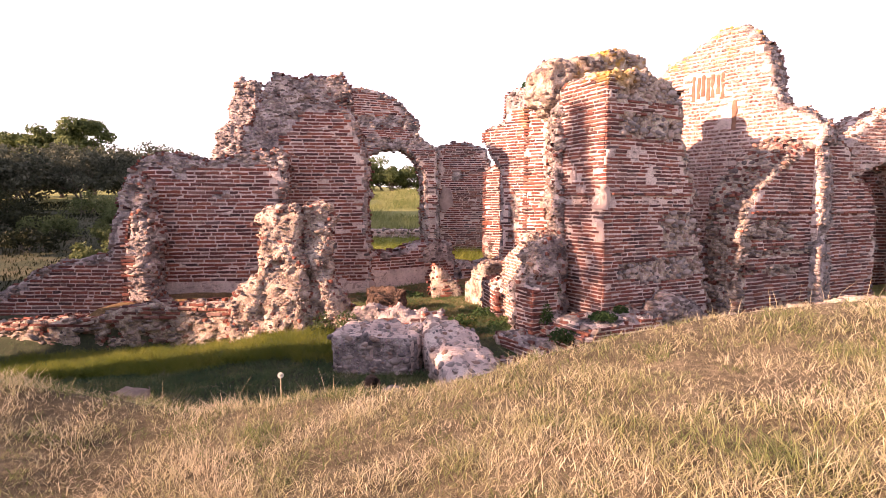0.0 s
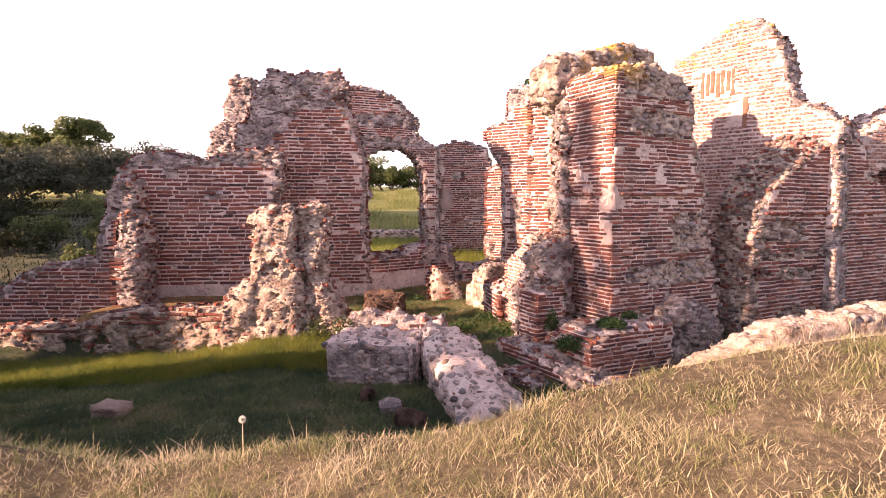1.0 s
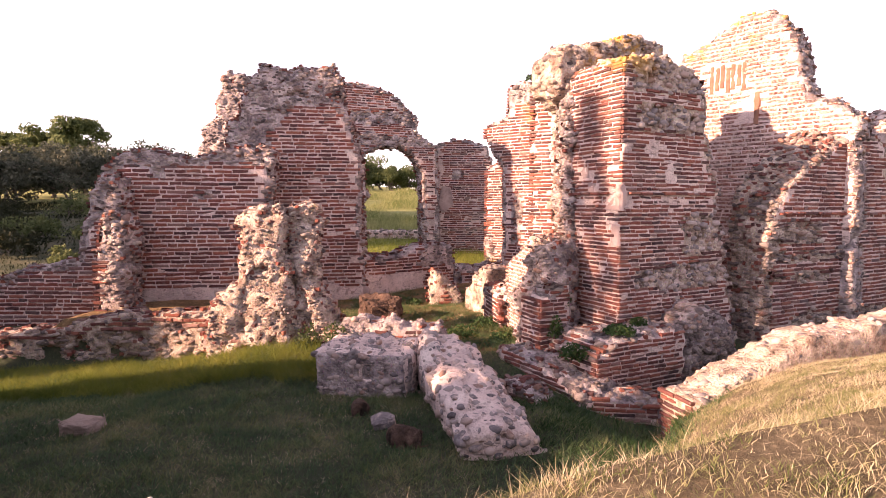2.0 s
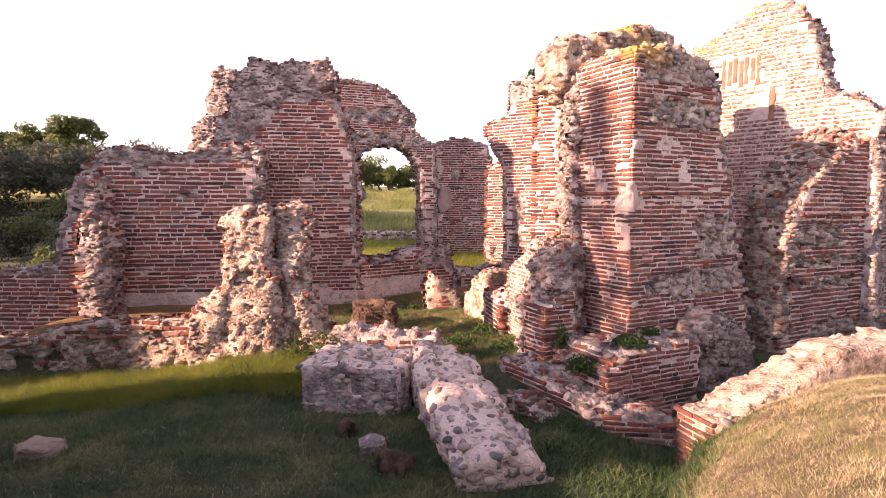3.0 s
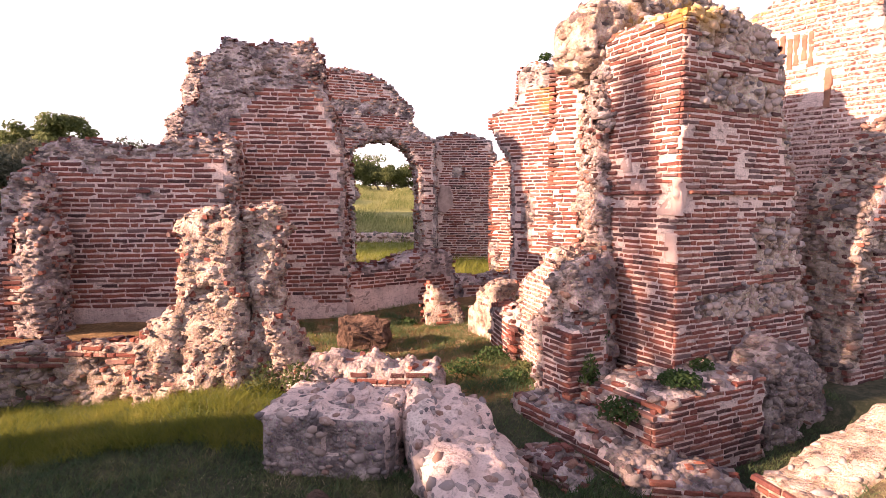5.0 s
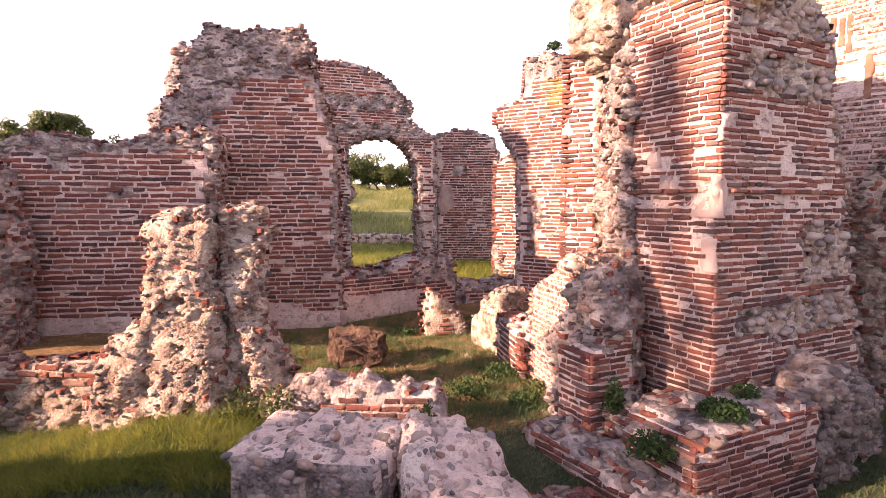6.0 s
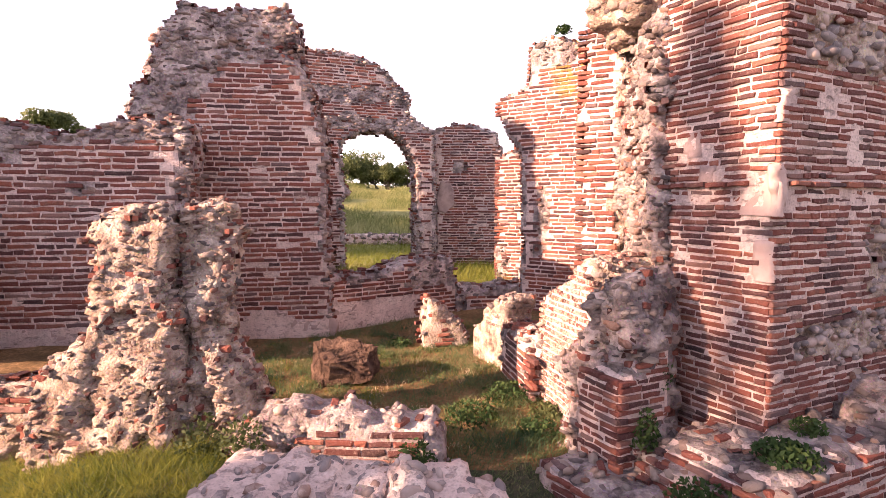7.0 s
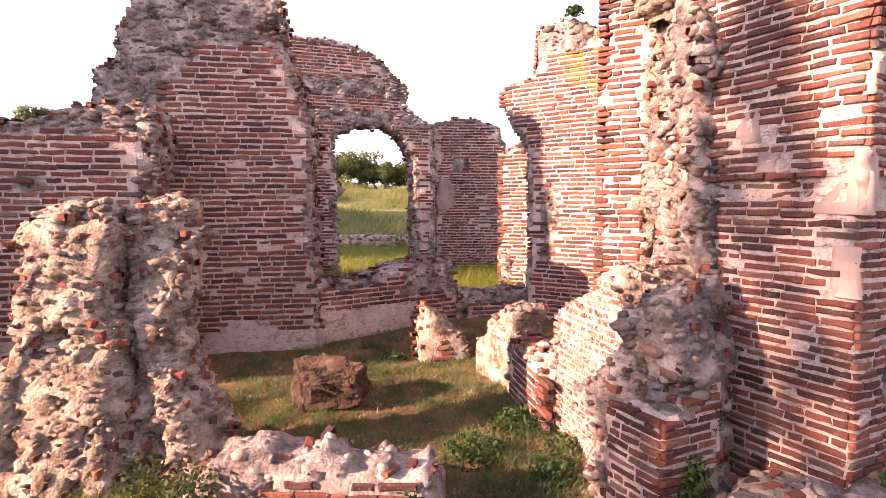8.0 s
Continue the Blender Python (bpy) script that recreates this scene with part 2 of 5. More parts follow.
# near-black blades: the deep shade below the grove is put into their colour
UNDER_SHADE = blade_material("shaded_undergrowth", [(0.0, (0.008, 0.013, 0.006)), (0.5, (0.018, 0.025, 0.010)), (1.0, (0.055, 0.058, 0.022))], 0.5, 0.15)
LEAF_FRESH = blade_material("fresh_leaf", [(0.0, (0.04, 0.06, 0.025)), (0.5, (0.095, 0.125, 0.05)), (1.0, (0.22, 0.25, 0.11))], 0.5, 0.35)


def bark():
    k = Nodes("bark", 0.95)
    return k.finish(k.ramp(k.noise(8.0, 6.0), [(0.3, (0.06, 0.05, 0.045)), (0.7, (0.22, 0.19, 0.16))]), k.noise(20.0, 5.0), 0.8, 0.03)


BARK = bark()


def tile_material():
    k = Nodes("orange_tile", 0.85)
    c = k.ramp(k.noise(6.0, 6.0), [(0.3, (0.17, 0.085, 0.062)), (0.7, (0.31, 0.165, 0.115))])
    return k.finish(c, k.noise(30.0, 6.0), 0.5, 0.01)


TILE = tile_material()
SEED = blade_material("seed_fluff", [(0.0, (0.7, 0.68, 0.64)), (1.0, (0.8, 0.78, 0.74))])


# ---- shared tools ----
rng = np.random.default_rng(7)


def mesh_of(name, verts, faces, material, smooth=False):
    """A mesh from arrays; faces is a list of index arrays (n, 3) or (n, 4)."""
    me = bpy.data.meshes.new(name)
    verts = np.asarray(verts, dtype=np.float32)
    blocks = [np.asarray(f, dtype=np.int32) for f in (faces if isinstance(faces, list) else [faces]) if len(f)]
    loops = np.concatenate([b.ravel() for b in blocks])
    sizes = np.concatenate([np.full(len(b), b.shape[1], dtype=np.int32) for b in blocks])
    starts = np.concatenate([[0], np.cumsum(sizes)[:-1]]).astype(np.int32)
    me.vertices.add(len(verts))
    me.vertices.foreach_set("co", verts.ravel())
    me.loops.add(len(loops))
    me.loops.foreach_set("vertex_index", loops)
    me.polygons.add(len(sizes))
    me.polygons.foreach_set("loop_start", starts)
    me.polygons.foreach_set("loop_total", sizes)
    me.update(calc_edges=True)
    me.validate()
    me.polygons.foreach_set("use_smooth", np.full(len(me.polygons), smooth))
    me.materials.append(material)
    return me


def under(ob, parent):
    ob.parent = parent
    return ob


def vnoise(p, scale, seed=0.0):
    """Smooth noise in about -1..1 at an array of points."""
    q = np.asarray(p) * scale + seed
    return np.array([noise.noise(Vector(v)) for v in q])


def smoothstep(a, b, x):
    t = np.clip((x - a) / (b - a), 0, 1)
    return t * t * (3 - 2 * t)


# ---- pieces: brick and stone templates ----
def brick_template(length, height, depth):
    """A worn brick: chamfered, wavy front edges, back left open. Local: x along, y into the wall, z up."""
    c = 0.008
    hx, hz = length / 2, height / 2
    v = []
    for dy, inset in ((depth, 0.0), (c, 0.0), (0.0, c)):
        for sx, sz in ((-1, -1), (0, -1), (1, -1), (1, 1), (0, 1), (-1, 1)):
            v.append((sx * (hx - inset * 1.6), dy, sz * (hz - inset)))
    v = np.array(v)
    v[6:] += rng.normal(0, 0.0026, v[6:].shape)
    v[6:, 0] += rng.normal(0, 0.005, 12)
    v[6:, 2] += np.tile(rng.normal(0, 0.003, 6), 2)
    f = [(12, 13, 16, 17), (13, 14, 15, 16)]
    for a, b in ((0, 6), (6, 12)):
        for i in range(6):
            j = (i + 1) % 6
            f.append((a + i, a + j, b + j, b + i))
    return v, np.array(f)


BRICK_LENGTHS = [0.10, 0.15, 0.19, 0.23, 0.26, 0.30]
KINDS = 5
BRICKS = [brick_template(l, 0.0475 + rng.normal(0, 0.0045), 0.06) for l in BRICK_LENGTHS for _ in range(KINDS)]


def stone_template(rough, flat, square=0.75):
    bm = bmesh.new()
    bmesh.ops.create_icosphere(bm, subdivisions=1, radius=1.0)
    o = rng.uniform(0, 50, 3)
    sx, sy, sz = 1.0, rng.uniform(0.55, 0.9), flat * rng.uniform(0.7, 1.1)
    for v in bm.verts:
        v.co *= 1 + rough * noise.noise(v.co * 1.3 + Vector(o))
        v.co += Vector((noise.noise(v.co * 3 + Vector(o)), noise.noise(v.co * 3 - Vector(o)), 0)) * 0.1
        q = [math.copysign(abs(c) ** square, c) for c in v.co]
        v.co = Vector((q[0] * sx, q[1] * sy, q[2] * sz))
    bm.verts.ensure_lookup_table()
    vv = np.array([v.co[:] for v in bm.verts])
    ff = np.array([[w.index for w in f.verts] for f in bm.faces])
    bm.free()
    return vv, ff


STONES = [stone_template(0.6, 0.62) for _ in range(14)]
COBBLES = [stone_template(0.2, 0.8, 0.95) for _ in range(14)]
BRICK_MESHES, STONE_MESHES, COBBLE_MESHES, SUNLIT_MESHES = [], [], [], []
for bv, bf in BRICKS:
    BRICK_MESHES.append(mesh_of("brick", bv, bf, BRICK))
    SUNLIT_MESHES.append(mesh_of("brick", bv, bf, SUNLIT_BRICK))
for bv, bf in STONES:
    STONE_MESHES.append(mesh_of("stone", bv, bf, STONE, True))
for bv, bf in COBBLES:
    COBBLE_MESHES.append(mesh_of("cobble", bv, bf, COBBLE, True))


def joined(name, pieces, templates, material, smooth=False):
    """One mesh out of many placed templates: pieces are (template, 3x3 axes, place)."""
    vs, fs, n = [], [], 0
    for k, axes, at in pieces:
        v, f = templates[k]
        vs.append(v @ axes.T + at)
        fs.append(f + n)
        n += len(v)
    return mesh_of(name, np.concatenate(vs), np.concatenate(fs), material, smooth)


def to_matrix(axes, at):
    m = Matrix.Identity(4)
    for i in range(3):
        for j in range(3):
            m[i][j] = axes[i][j]
        m[i][3] = at[i]
    return m


# ---- the ground ----
def bank_height(x):
    # the rise left of x = -3 is unseen, added to shade the court
    return np.interp(x, [-14, -7, -3, -1.6, -0.9, 0, 0.55, 0.9, 1.4, 4, 9], [2.6, 2.75, 1.65, 1.6, 1.48, 1.57, 1.71, 1.78, 1.83, 2.05, 2.3])


def ground(x, y):
    """Height of the ground: the grassy bank, the sunken court before the walls, the floors and the rising fields."""
    x, y = np.asarray(x, float), np.asarray(y, float)
    far = np.interp(y, [9, 13, 16, 20, 25, 33, 45, 60, 120, 400, 1500], [0.03, 0.05, 0.3, 0.5, 0.72, 1.3, 2.3, 3.6, 5.2, 8, 14])
    left = smoothstep(-5, -14, x) * smoothstep(10.5, 26, y)
    right = smoothstep(9, 16, x) * smoothstep(6, 16, y)
    court = -0.12 + 0.15 * smoothstep(7.5, 9.2, y) * smoothstep(-4.6, -2.4, x)
    court = court - (0.2 * smoothstep(-2.5, -4.2, x) * smoothstep(6.5, 8.5, y) + 0.15 * smoothstep(-4.0, -7.5, x)) * (1 - smoothstep(9.5, 12, y))
    court = court - 0.28 * smoothstep(1.2, 2.4, x) * smoothstep(5.8, 6.8, y) * (1 - smoothstep(8.6, 9.6, y))
    lift = np.where(x < -2.2, smoothstep(9.62, 9.8, y) + (1 - smoothstep(9.62, 9.8, y)) * smoothstep(-3.0, -2.2, x), 1.0)  # the court runs up to the footing wall
    base = np.where(y < 9, court, court + (np.maximum(far, court) - court) * lift) + 0.9 * left + 0.8 * right
    base = base + 0.3 * smoothstep(-6.6, -6.2, x) * (1 - smoothstep(-3.7, -3.5, x)) * smoothstep(9.75, 9.95, y) * (1 - smoothstep(11.8, 12.2, y))
    lip = np.interp(x, [-40, -14, -12, -8, -6, -3, -1.6, 1, 9], [3, 3.7, 4.5, 5.7, 5.2, 2.5, 1.9, 2.0, 2.2])
    end = np.interp(x, [-40, -12, -8, -6, -3, -0.5, 0.5, 1.5, 2.4, 4, 12], [6, 6.8, 7.9, 7.2, 4.8, 3.9, 4.2, 5.2, 6.5, 7.1, 8])
    foot = np.interp(x, [0, 1.9, 2.5, 3.2, 6], [-0.12, -0.14, -0.02, 0.26, 0.6])
    foot = np.where(x < 0, np.interp(x, [-12, -4, 0], [-0.3, -0.15, -0.12]), foot)
    t = np.clip((y - lip) / np.maximum(end - lip, 0.1), 0, 1)
    bend = t ** 1.15
    top = bank_height(x)
    bank = top * (1 - bend) + foot * bend
    bank = bank - 0.04 * smoothstep(0.0, 0.12, t) * (1 - t)
    return np.where(t < 1, np.maximum(bank, base), base)


def turf(x, y):
    """The ground with its small bumps, which grass stands on."""
    p = np.stack([np.ravel(x), np.ravel(y), np.zeros(np.size(x))], 1)
    return ground(x, y) + (0.035 * vnoise(p, 1.1) + 0.018 * vnoise(p, 4.0, 9)).reshape(np.shape(x))


def ground_at(x, y):
    return float(ground(np.array([x]), np.array([y]))[0])


def span(lo, hi, fine_lo, fine_hi, step, grow=1.16):
    a = list(np.arange(fine_lo, fine_hi + step / 2, step))
    s, p = step, a[-1]
    while p < hi:
        s *= grow
        p += s
        a.append(p)
    s, p = step, a[0]
    while p > lo:
        s *= grow
        p -= s
        a.insert(0, p)
    return np.array(a)


def build_ground():
    xs, ys = span(-1500, 1500, -9, 9, 0.14), span(-200, 1600, -1.5, 21, 0.14)
    gx, gy = np.meshgrid(xs, ys)
    gz = ground(gx, gy)
    pts = np.stack([gx.ravel(), gy.ravel(), np.zeros(gx.size)], 1)
    near = (np.abs(gx) < 40) & (gy < 70)
    bumps = np.zeros(gx.size)
    sel = near.ravel()
    bumps[sel] = 0.035 * vnoise(pts[sel], 1.1) + 0.018 * vnoise(pts[sel], 4.0, 9)
    v = np.stack([gx.ravel(), gy.ravel(), gz.ravel() + bumps], 1)
    nx, ny = len(xs), len(ys)
    i = np.arange(nx * ny).reshape(ny, nx)
    f = np.stack([i[:-1, :-1].ravel(), i[:-1, 1:].ravel(), i[1:, 1:].ravel(), i[1:, :-1].ravel()], 1)
    me = mesh_of("ground", v, f, EARTH_DRY, True)
    for m in (EARTH_GREEN, EARTH_FLOOR, FIELD):
        me.materials.append(m)
    c = v[f].mean(axis=1)
    wob = 0.4 * np.sin(c[:, 0] * 1.7 + c[:, 1]) * 0.5
    seam = 9.2 + 0.6 * np.sin(c[:, 0] * 2.3) * np.sin(c[:, 1] * 3.1 + c[:, 0]) + 0.25 * np.sin(c[:, 0] * 9.0 + c[:, 1] * 5.0)
    seam = np.where(c[:, 0] > 2.2, 12.0, np.where(c[:, 0] < -4.2, 9.6, seam))
    bankish = c[:, 2] > 0.12 + wob * 0.2
    slot = np.where(c[:, 1] < seam, np.where(bankish & (c[:, 1] < 9), 0, 1), np.where((c[:, 1] < 15) & (c[:, 0] > -4.5) & (c[:, 0] < 9), 2, 3))
    slot = np.where((c[:, 1] < 9) & (c[:, 0] > 1.6) & (c[:, 1] > 6.2) & (c[:, 2] > 0.3), 0, slot)
    slot = np.where((c[:, 1] >= 9) & (c[:, 1] < 30) & (c[:, 0] < -4.5), 1, slot)
    slot = np.where((c[:, 1] > 9.9) & (c[:, 1] < 13) & (c[:, 0] > -6.6) & (c[:, 0] < -3.3), 2, slot)
    me.polygons.foreach_set("material_index", slot.astype(np.int32))
    me.update()
    return tagged(new("ground", me), "dry grassy ground with a sunken green court and meadow beyond", "ground", kind="structure")


build_ground()


# ---- masonry ----
def polygon_distance(poly, s, z):
    """Signed distance to a polygon, positive inside, at arrays of points."""
    px, pz = np.array(poly, float).T
    qx, qz = np.roll(px, -1), np.roll(pz, -1)
    best = np.full(s.shape, 1e9)
    inside = np.zeros(s.shape, bool)
    for ax, az, bx, bz in zip(px, pz, qx, qz):
        ex, ez = bx - ax, bz - az
        t = np.clip(((s - ax) * ex + (z - az) * ez) / (ex * ex + ez * ez + 1e-12), 0, 1)
        best = np.minimum(best, np.hypot(s - ax - t * ex, z - az - t * ez))
        if az != bz:
            inside ^= ((az > z) != (bz > z)) & (s < ax + (z - az) / (bz - az) * ex)
    return np.where(inside, best, -best)


class Masonry:
    """A ruined wall or block. It runs from a to b (as seen, left to right), with its front towards the viewer's side, and is
    thick metres deep. outline: its worn elevation (distance along, height). holes: openings. rubble: patches, as polygons, where
    brickwork gives way to stones; crumble: width of the broken zone along the outline's upper edges."""

    def __init__(self, name, a, b, thick, outline, holes=(), rubble=(), plaster=(), bare=(), crumble=0.14, rough=0.02, ragged=0.05, cell=0.07,
                 round_by=0.05, course=0.0735, brick=True, faces="f", parts=None, stone_size=(0.045, 0.11), stone_rate=0.5, rise=0.0, embed=0.2, bits=0.35, ledges=(), inset=0.045, lean=0.0, stone_parts=0, end_bald=(), material=None, core=None, mixed=False, clay=None, cobble=False, apart=0.42, proud=0.013, side=None, seed=0):
        self.name, self.thick, self.outline, self.holes = name, thick, outline, holes
        self.a = np.array([*a, 0.0])
        d = np.array([*b, 0.0]) - self.a
        self.length = float(np.linalg.norm(d))
        self.u = d / self.length
        self.n = np.array([self.u[1], -self.u[0], 0.0])
        self.rubble, self.plaster, self.bare, self.crumble, self.rough, self.ragged, self.cell = rubble, plaster, bare, crumble, rough, ragged, cell
        self.round_by, self.course, self.brick, self.faces, self.parts = round_by, course, brick, faces, parts
        self.stone_size, self.stone_rate, self.seed, self.rise, self.embed, self.bits, self.ledges, self.inset, self.lean, self.stone_parts, self.end_bald, self.material = stone_size, stone_rate * 1.35, seed, rise, embed, bits, ledges, inset, lean, stone_parts, end_bald, material or MORTAR
        self.proud, self.side, self.unit, self.mixed = proud, side, course / 0.0735, mixed
        self.broken, self.clay, self.cobble, self.apart = core or WEATHERED, clay or BRICK, cobble, apart
        self.rng = np.random.default_rng(100 + seed)
        self.low = min(z for _, z in outline)
        self.top_lines = [(p, q) for p, q in zip(outline, outline[1:] + outline[:1])]

    def world(self, s, d, z):
        """d: metres behind the front face."""
        s, d, z = np.asarray(s, float), np.asarray(d, float), np.asarray(z, float)
        d = d + self.lean * np.clip(z, 0, None)
        z = z + self.rise * d * np.clip((z - self.low) / 0.5, 0, 1)
        return self.a + s[..., None] * self.u - d[..., None] * self.n + z[..., None] * np.array([0, 0, 1.0])

    def depth_inside(self, s, z):
        """Distance inside the outline and outside the holes, with a ragged edge."""
        p = np.stack([s.ravel() * 1.0, z.ravel(), np.full(s.size, self.seed * 3.1)], 1)
        wob = (vnoise(p, 2.6) * 1.3 + vnoise(p, 7.0, 5)).reshape(s.shape) * self.ragged
        lo, hi = min(p[0] for p in self.outline), max(p[0] for p in self.outline)
        if "l" in self.faces:
            wob = wob * np.clip((s - lo) / 0.2, 0, 1)
        if "r" in self.faces:
            wob = wob * np.clip((hi - s) / 0.2, 0, 1)
        best = polygon_distance(self.outline, s, z)
        for h in self.holes:
            best = np.minimum(best, -polygon_distance(h, s, z))
        base = z - self.low
        return best + wob * np.clip(base / 0.2, 0, 1)

    def zone(self, s, z, inside):
        """0 brick, 1 rubble, 2 plaster or bare mortar, for arrays of points on the front."""
        p = np.stack([s.ravel(), z.ravel(), np.full(s.size, self.seed * 1.7)], 1)
        wob = (0.10 * vnoise(p, 2.2, 3) + 0.05 * vnoise(p, 6.0, 8)).reshape(s.shape)
        k = np.zeros(s.shape, int)
        if not self.brick:
            k[:] = 1
        edge = inside + wob * 0.8
        for i, poly in enumerate(self.rubble):
            k[polygon_distance(poly, s, z) + wob > 0] = 1
        torn = (edge < self.crumble) & (z > self.low + 0.25)
        for end, corner in (("l", min(q[0] for q in self.outline)), ("r", max(q[0] for q in self.outline))):
            if end in self.faces:
                near = torn & (np.abs(s - corner) < 0.2)
                if near.any():
                    step = 0.22 if end == "l" else -0.22
                    torn[near] = self.depth_inside(s[near] + step, z[near]) < self.crumble
        k[torn] = 1
        for poly in self.plaster:
            k[polygon_distance(poly, s, z) + wob * 0.35 > 0] = 2
        for poly in self.bare:
            k[polygon_distance(poly, s, z) + wob > 0] = 2
        return k

    def build_core(self):
        g = self.cell
        zs = [z for _, z in self.outline]
        ss = [s for s, _ in self.outline]
        s0, s1, z0, z1 = min(ss) - 2 * g, max(ss) + 2 * g, self.low, max(zs) + 2 * g
        ni, nj = int((s1 - s0) / g) + 1, int((z1 - z0) / g) + 1
        nk = max(2, int(round(self.thick / 0.11)))
        gk = self.thick / nk
        ci, cj = s0 + (np.arange(ni) + 0.5) * g, z0 + (np.arange(nj) + 0.5) * g
        S, Z = np.meshgrid(ci, cj, indexing="ij")
        inside = self.depth_inside(S, Z)
        solid = np.zeros((ni + 2, nj + 2, nk + 2), bool)
        for k in range(nk):
            q = abs((k + 0.5) / nk * 2 - 1)
            pts = np.stack([S.ravel(), Z.ravel(), np.full(S.size, k * gk + self.seed)], 1)
            wob = vnoise(pts, 3.0, 20).reshape(S.shape) * self.ragged * 0.8 if 0 < k else 0
            if k == 0:
                skin = self.zone(S.ravel(), Z.ravel(), inside.ravel()).reshape(S.shape)
                deep = vnoise(pts, 5.5, 70).reshape(S.shape)
                pits = (skin == 1) & (deep > 0.34) & (inside > 0.08) & (self.stone_rate > 0.5)
            solid[1:-1, 1:-1, k + 1] = inside + wob * np.clip((Z - self.low) / 0.2, 0, 1) > self.round_by * (1 - math.sqrt(max(0, 1 - q ** 3)))
        if self.stone_rate > 0:
            solid[1:-1, 1:-1, 1] &= ~pits
        quads, kinds = [], []
        for axis in range(3):
            a, b = np.take(solid, range(0, solid.shape[axis] - 1), axis), np.take(solid, range(1, solid.shape[axis]), axis)
            for sign, hit in ((1, a & ~b), (-1, ~a & b)):
                cells = np.argwhere(hit)
                if axis == 1 and sign == -1:
                    cells = cells[cells[:, 1] > 0]
                if not len(cells):
                    continue
                base = cells.copy()
                base[:, axis] += 1
                o1, o2 = [o for o in range(3) if o != axis]
                q = np.repeat(base[:, None, :], 4, 1)
                order = ((0, 0), (1, 0), (1, 1), (0, 1))
                for c, (p1, p2) in enumerate(order):
                    q[:, c, o1] += p1
                    q[:, c, o2] += p2
                flip = (sign == 1) == (axis != 1)
                quads.append(q if not flip else q[:, ::-1])
                kinds.append(np.full(len(q), axis * 2 + (sign == 1)))
        q = np.concatenate(quads)
        kinds = np.concatenate(kinds)
        flat = q.reshape(-1, 3)
        keys = (flat[:, 0] * (nj + 3) + flat[:, 1]) * (nk + 3) + flat[:, 2]
        uniq, first, inv = np.unique(keys, return_index=True, return_inverse=True)
        nodes = flat[first]
        f = inv.reshape(-1, 4)
        loc = np.stack([s0 + (nodes[:, 0] - 1) * g, (nodes[:, 2] - 1) * gk, z0 + (nodes[:, 1] - 1) * g], 1)
        rest = loc.copy()
        e = np.concatenate([f[:, [0, 1]], f[:, [1, 2]], f[:, [2, 3]], f[:, [3, 0]]])
        for _ in range(2):
            acc, cnt = np.zeros_like(loc), np.zeros(len(loc))
            np.add.at(acc, e[:, 0], loc[e[:, 1]])
            np.add.at(acc, e[:, 1], loc[e[:, 0]])
            np.add.at(cnt, e[:, 0], 1)
            np.add.at(cnt, e[:, 1], 1)
            moved = loc * 0.45 + 0.55 * acc / cnt[:, None]
            keep = rest[:, 2] <= z0 + 1e-6
            moved[keep] = loc[keep]
            loc = moved
        front_in = self.depth_inside(rest[:, 0], rest[:, 2])
        zone = self.zone(rest[:, 0], rest[:, 2], front_in)
        front = rest[:, 1] < 1e-6
        side = ~front
        amp = np.where(front & (zone == 0) & (front_in > 0.1), 0.003, np.where(front & (zone == 2), 0.008, 0.036 + self.rough))
        for end, which in (("l", 0), ("r", 1)):
            if end in self.faces:
                es = self.end_s(rest[:, 2], which)
                amp = np.where((np.abs(rest[:, 0] - es) < g * 0.7) & (rest[:, 1] > 0.05) & (rest[:, 1] < self.thick - 0.05) & (front_in > -0.2), 0.006, amp)
        p = np.stack([loc[:, 0], loc[:, 2], loc[:, 1]], 1) + self.seed * 2.3
        d1, d2, d3 = (vnoise(p, 4.5, s) * 0.7 + vnoise(p, 10.0, s) * 0.5 + vnoise(p, 21.0, s) * 0.35 for s in (1, 31, 61))
        loc = loc + np.stack([d1 * amp * 0.8, d2 * amp, d3 * amp * 0.8], 1)
        loc[:, 1] += np.where(front & (zone == 1) & (front_in > 0.05), 0.012, 0)
        self.core_loc, self.core_faces, self.core_kinds = loc, f, kinds
        v = self.world(loc[:, 0], loc[:, 1], loc[:, 2])
        self.core = mesh_of(self.name, v, f, self.material, True)
        if self.broken is not self.material and self.brick:
            self.core.materials.append(self.broken)
            fz = zone[f].max(axis=1)
            torn = np.where(kinds == 4, fz == 1, True)
            if "l" in self.faces:
                torn &= kinds != 0
            if "r" in self.faces:
                torn &= kinds != 1
            if len(torn) == len(self.core.polygons):
                self.core.polygons.foreach_set("material_index", torn.astype(np.int32))
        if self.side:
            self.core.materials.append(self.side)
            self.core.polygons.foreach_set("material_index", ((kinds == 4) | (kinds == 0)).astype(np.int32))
        return self.core

    def build_bricks(self):
        """Courses on the faces asked for: f the front, l and r the ends."""
        singles = []
        r = self.rng
        for face in self.faces:
            if face == "f":
                lo, hi = min(s for s, _ in self.outline), max(s for s, _ in self.outline)
            else:
                lo, hi = 0.02, self.thick - 0.02
            zs = np.arange(self.low + 0.04, max(z for _, z in self.outline), self.course)
            for z in zs:
                s = lo + 0.004
                while s < hi:
                    k = int(r.integers(0, len(BRICKS)))
                    if r.random() < 0.25:
                        k = int(r.integers(3 * KINDS, 6 * KINDS))
                    l = BRICK_LENGTHS[k // KINDS] * self.unit
                    if face != "f" and s + l > hi + 0.03:
                        k = int(r.integers(0, KINDS))
                        l = BRICK_LENGTHS[0] * self.unit
                        if s + l > hi + 0.03:
                            break
                    singles.append((face, s + l / 2, z, k))
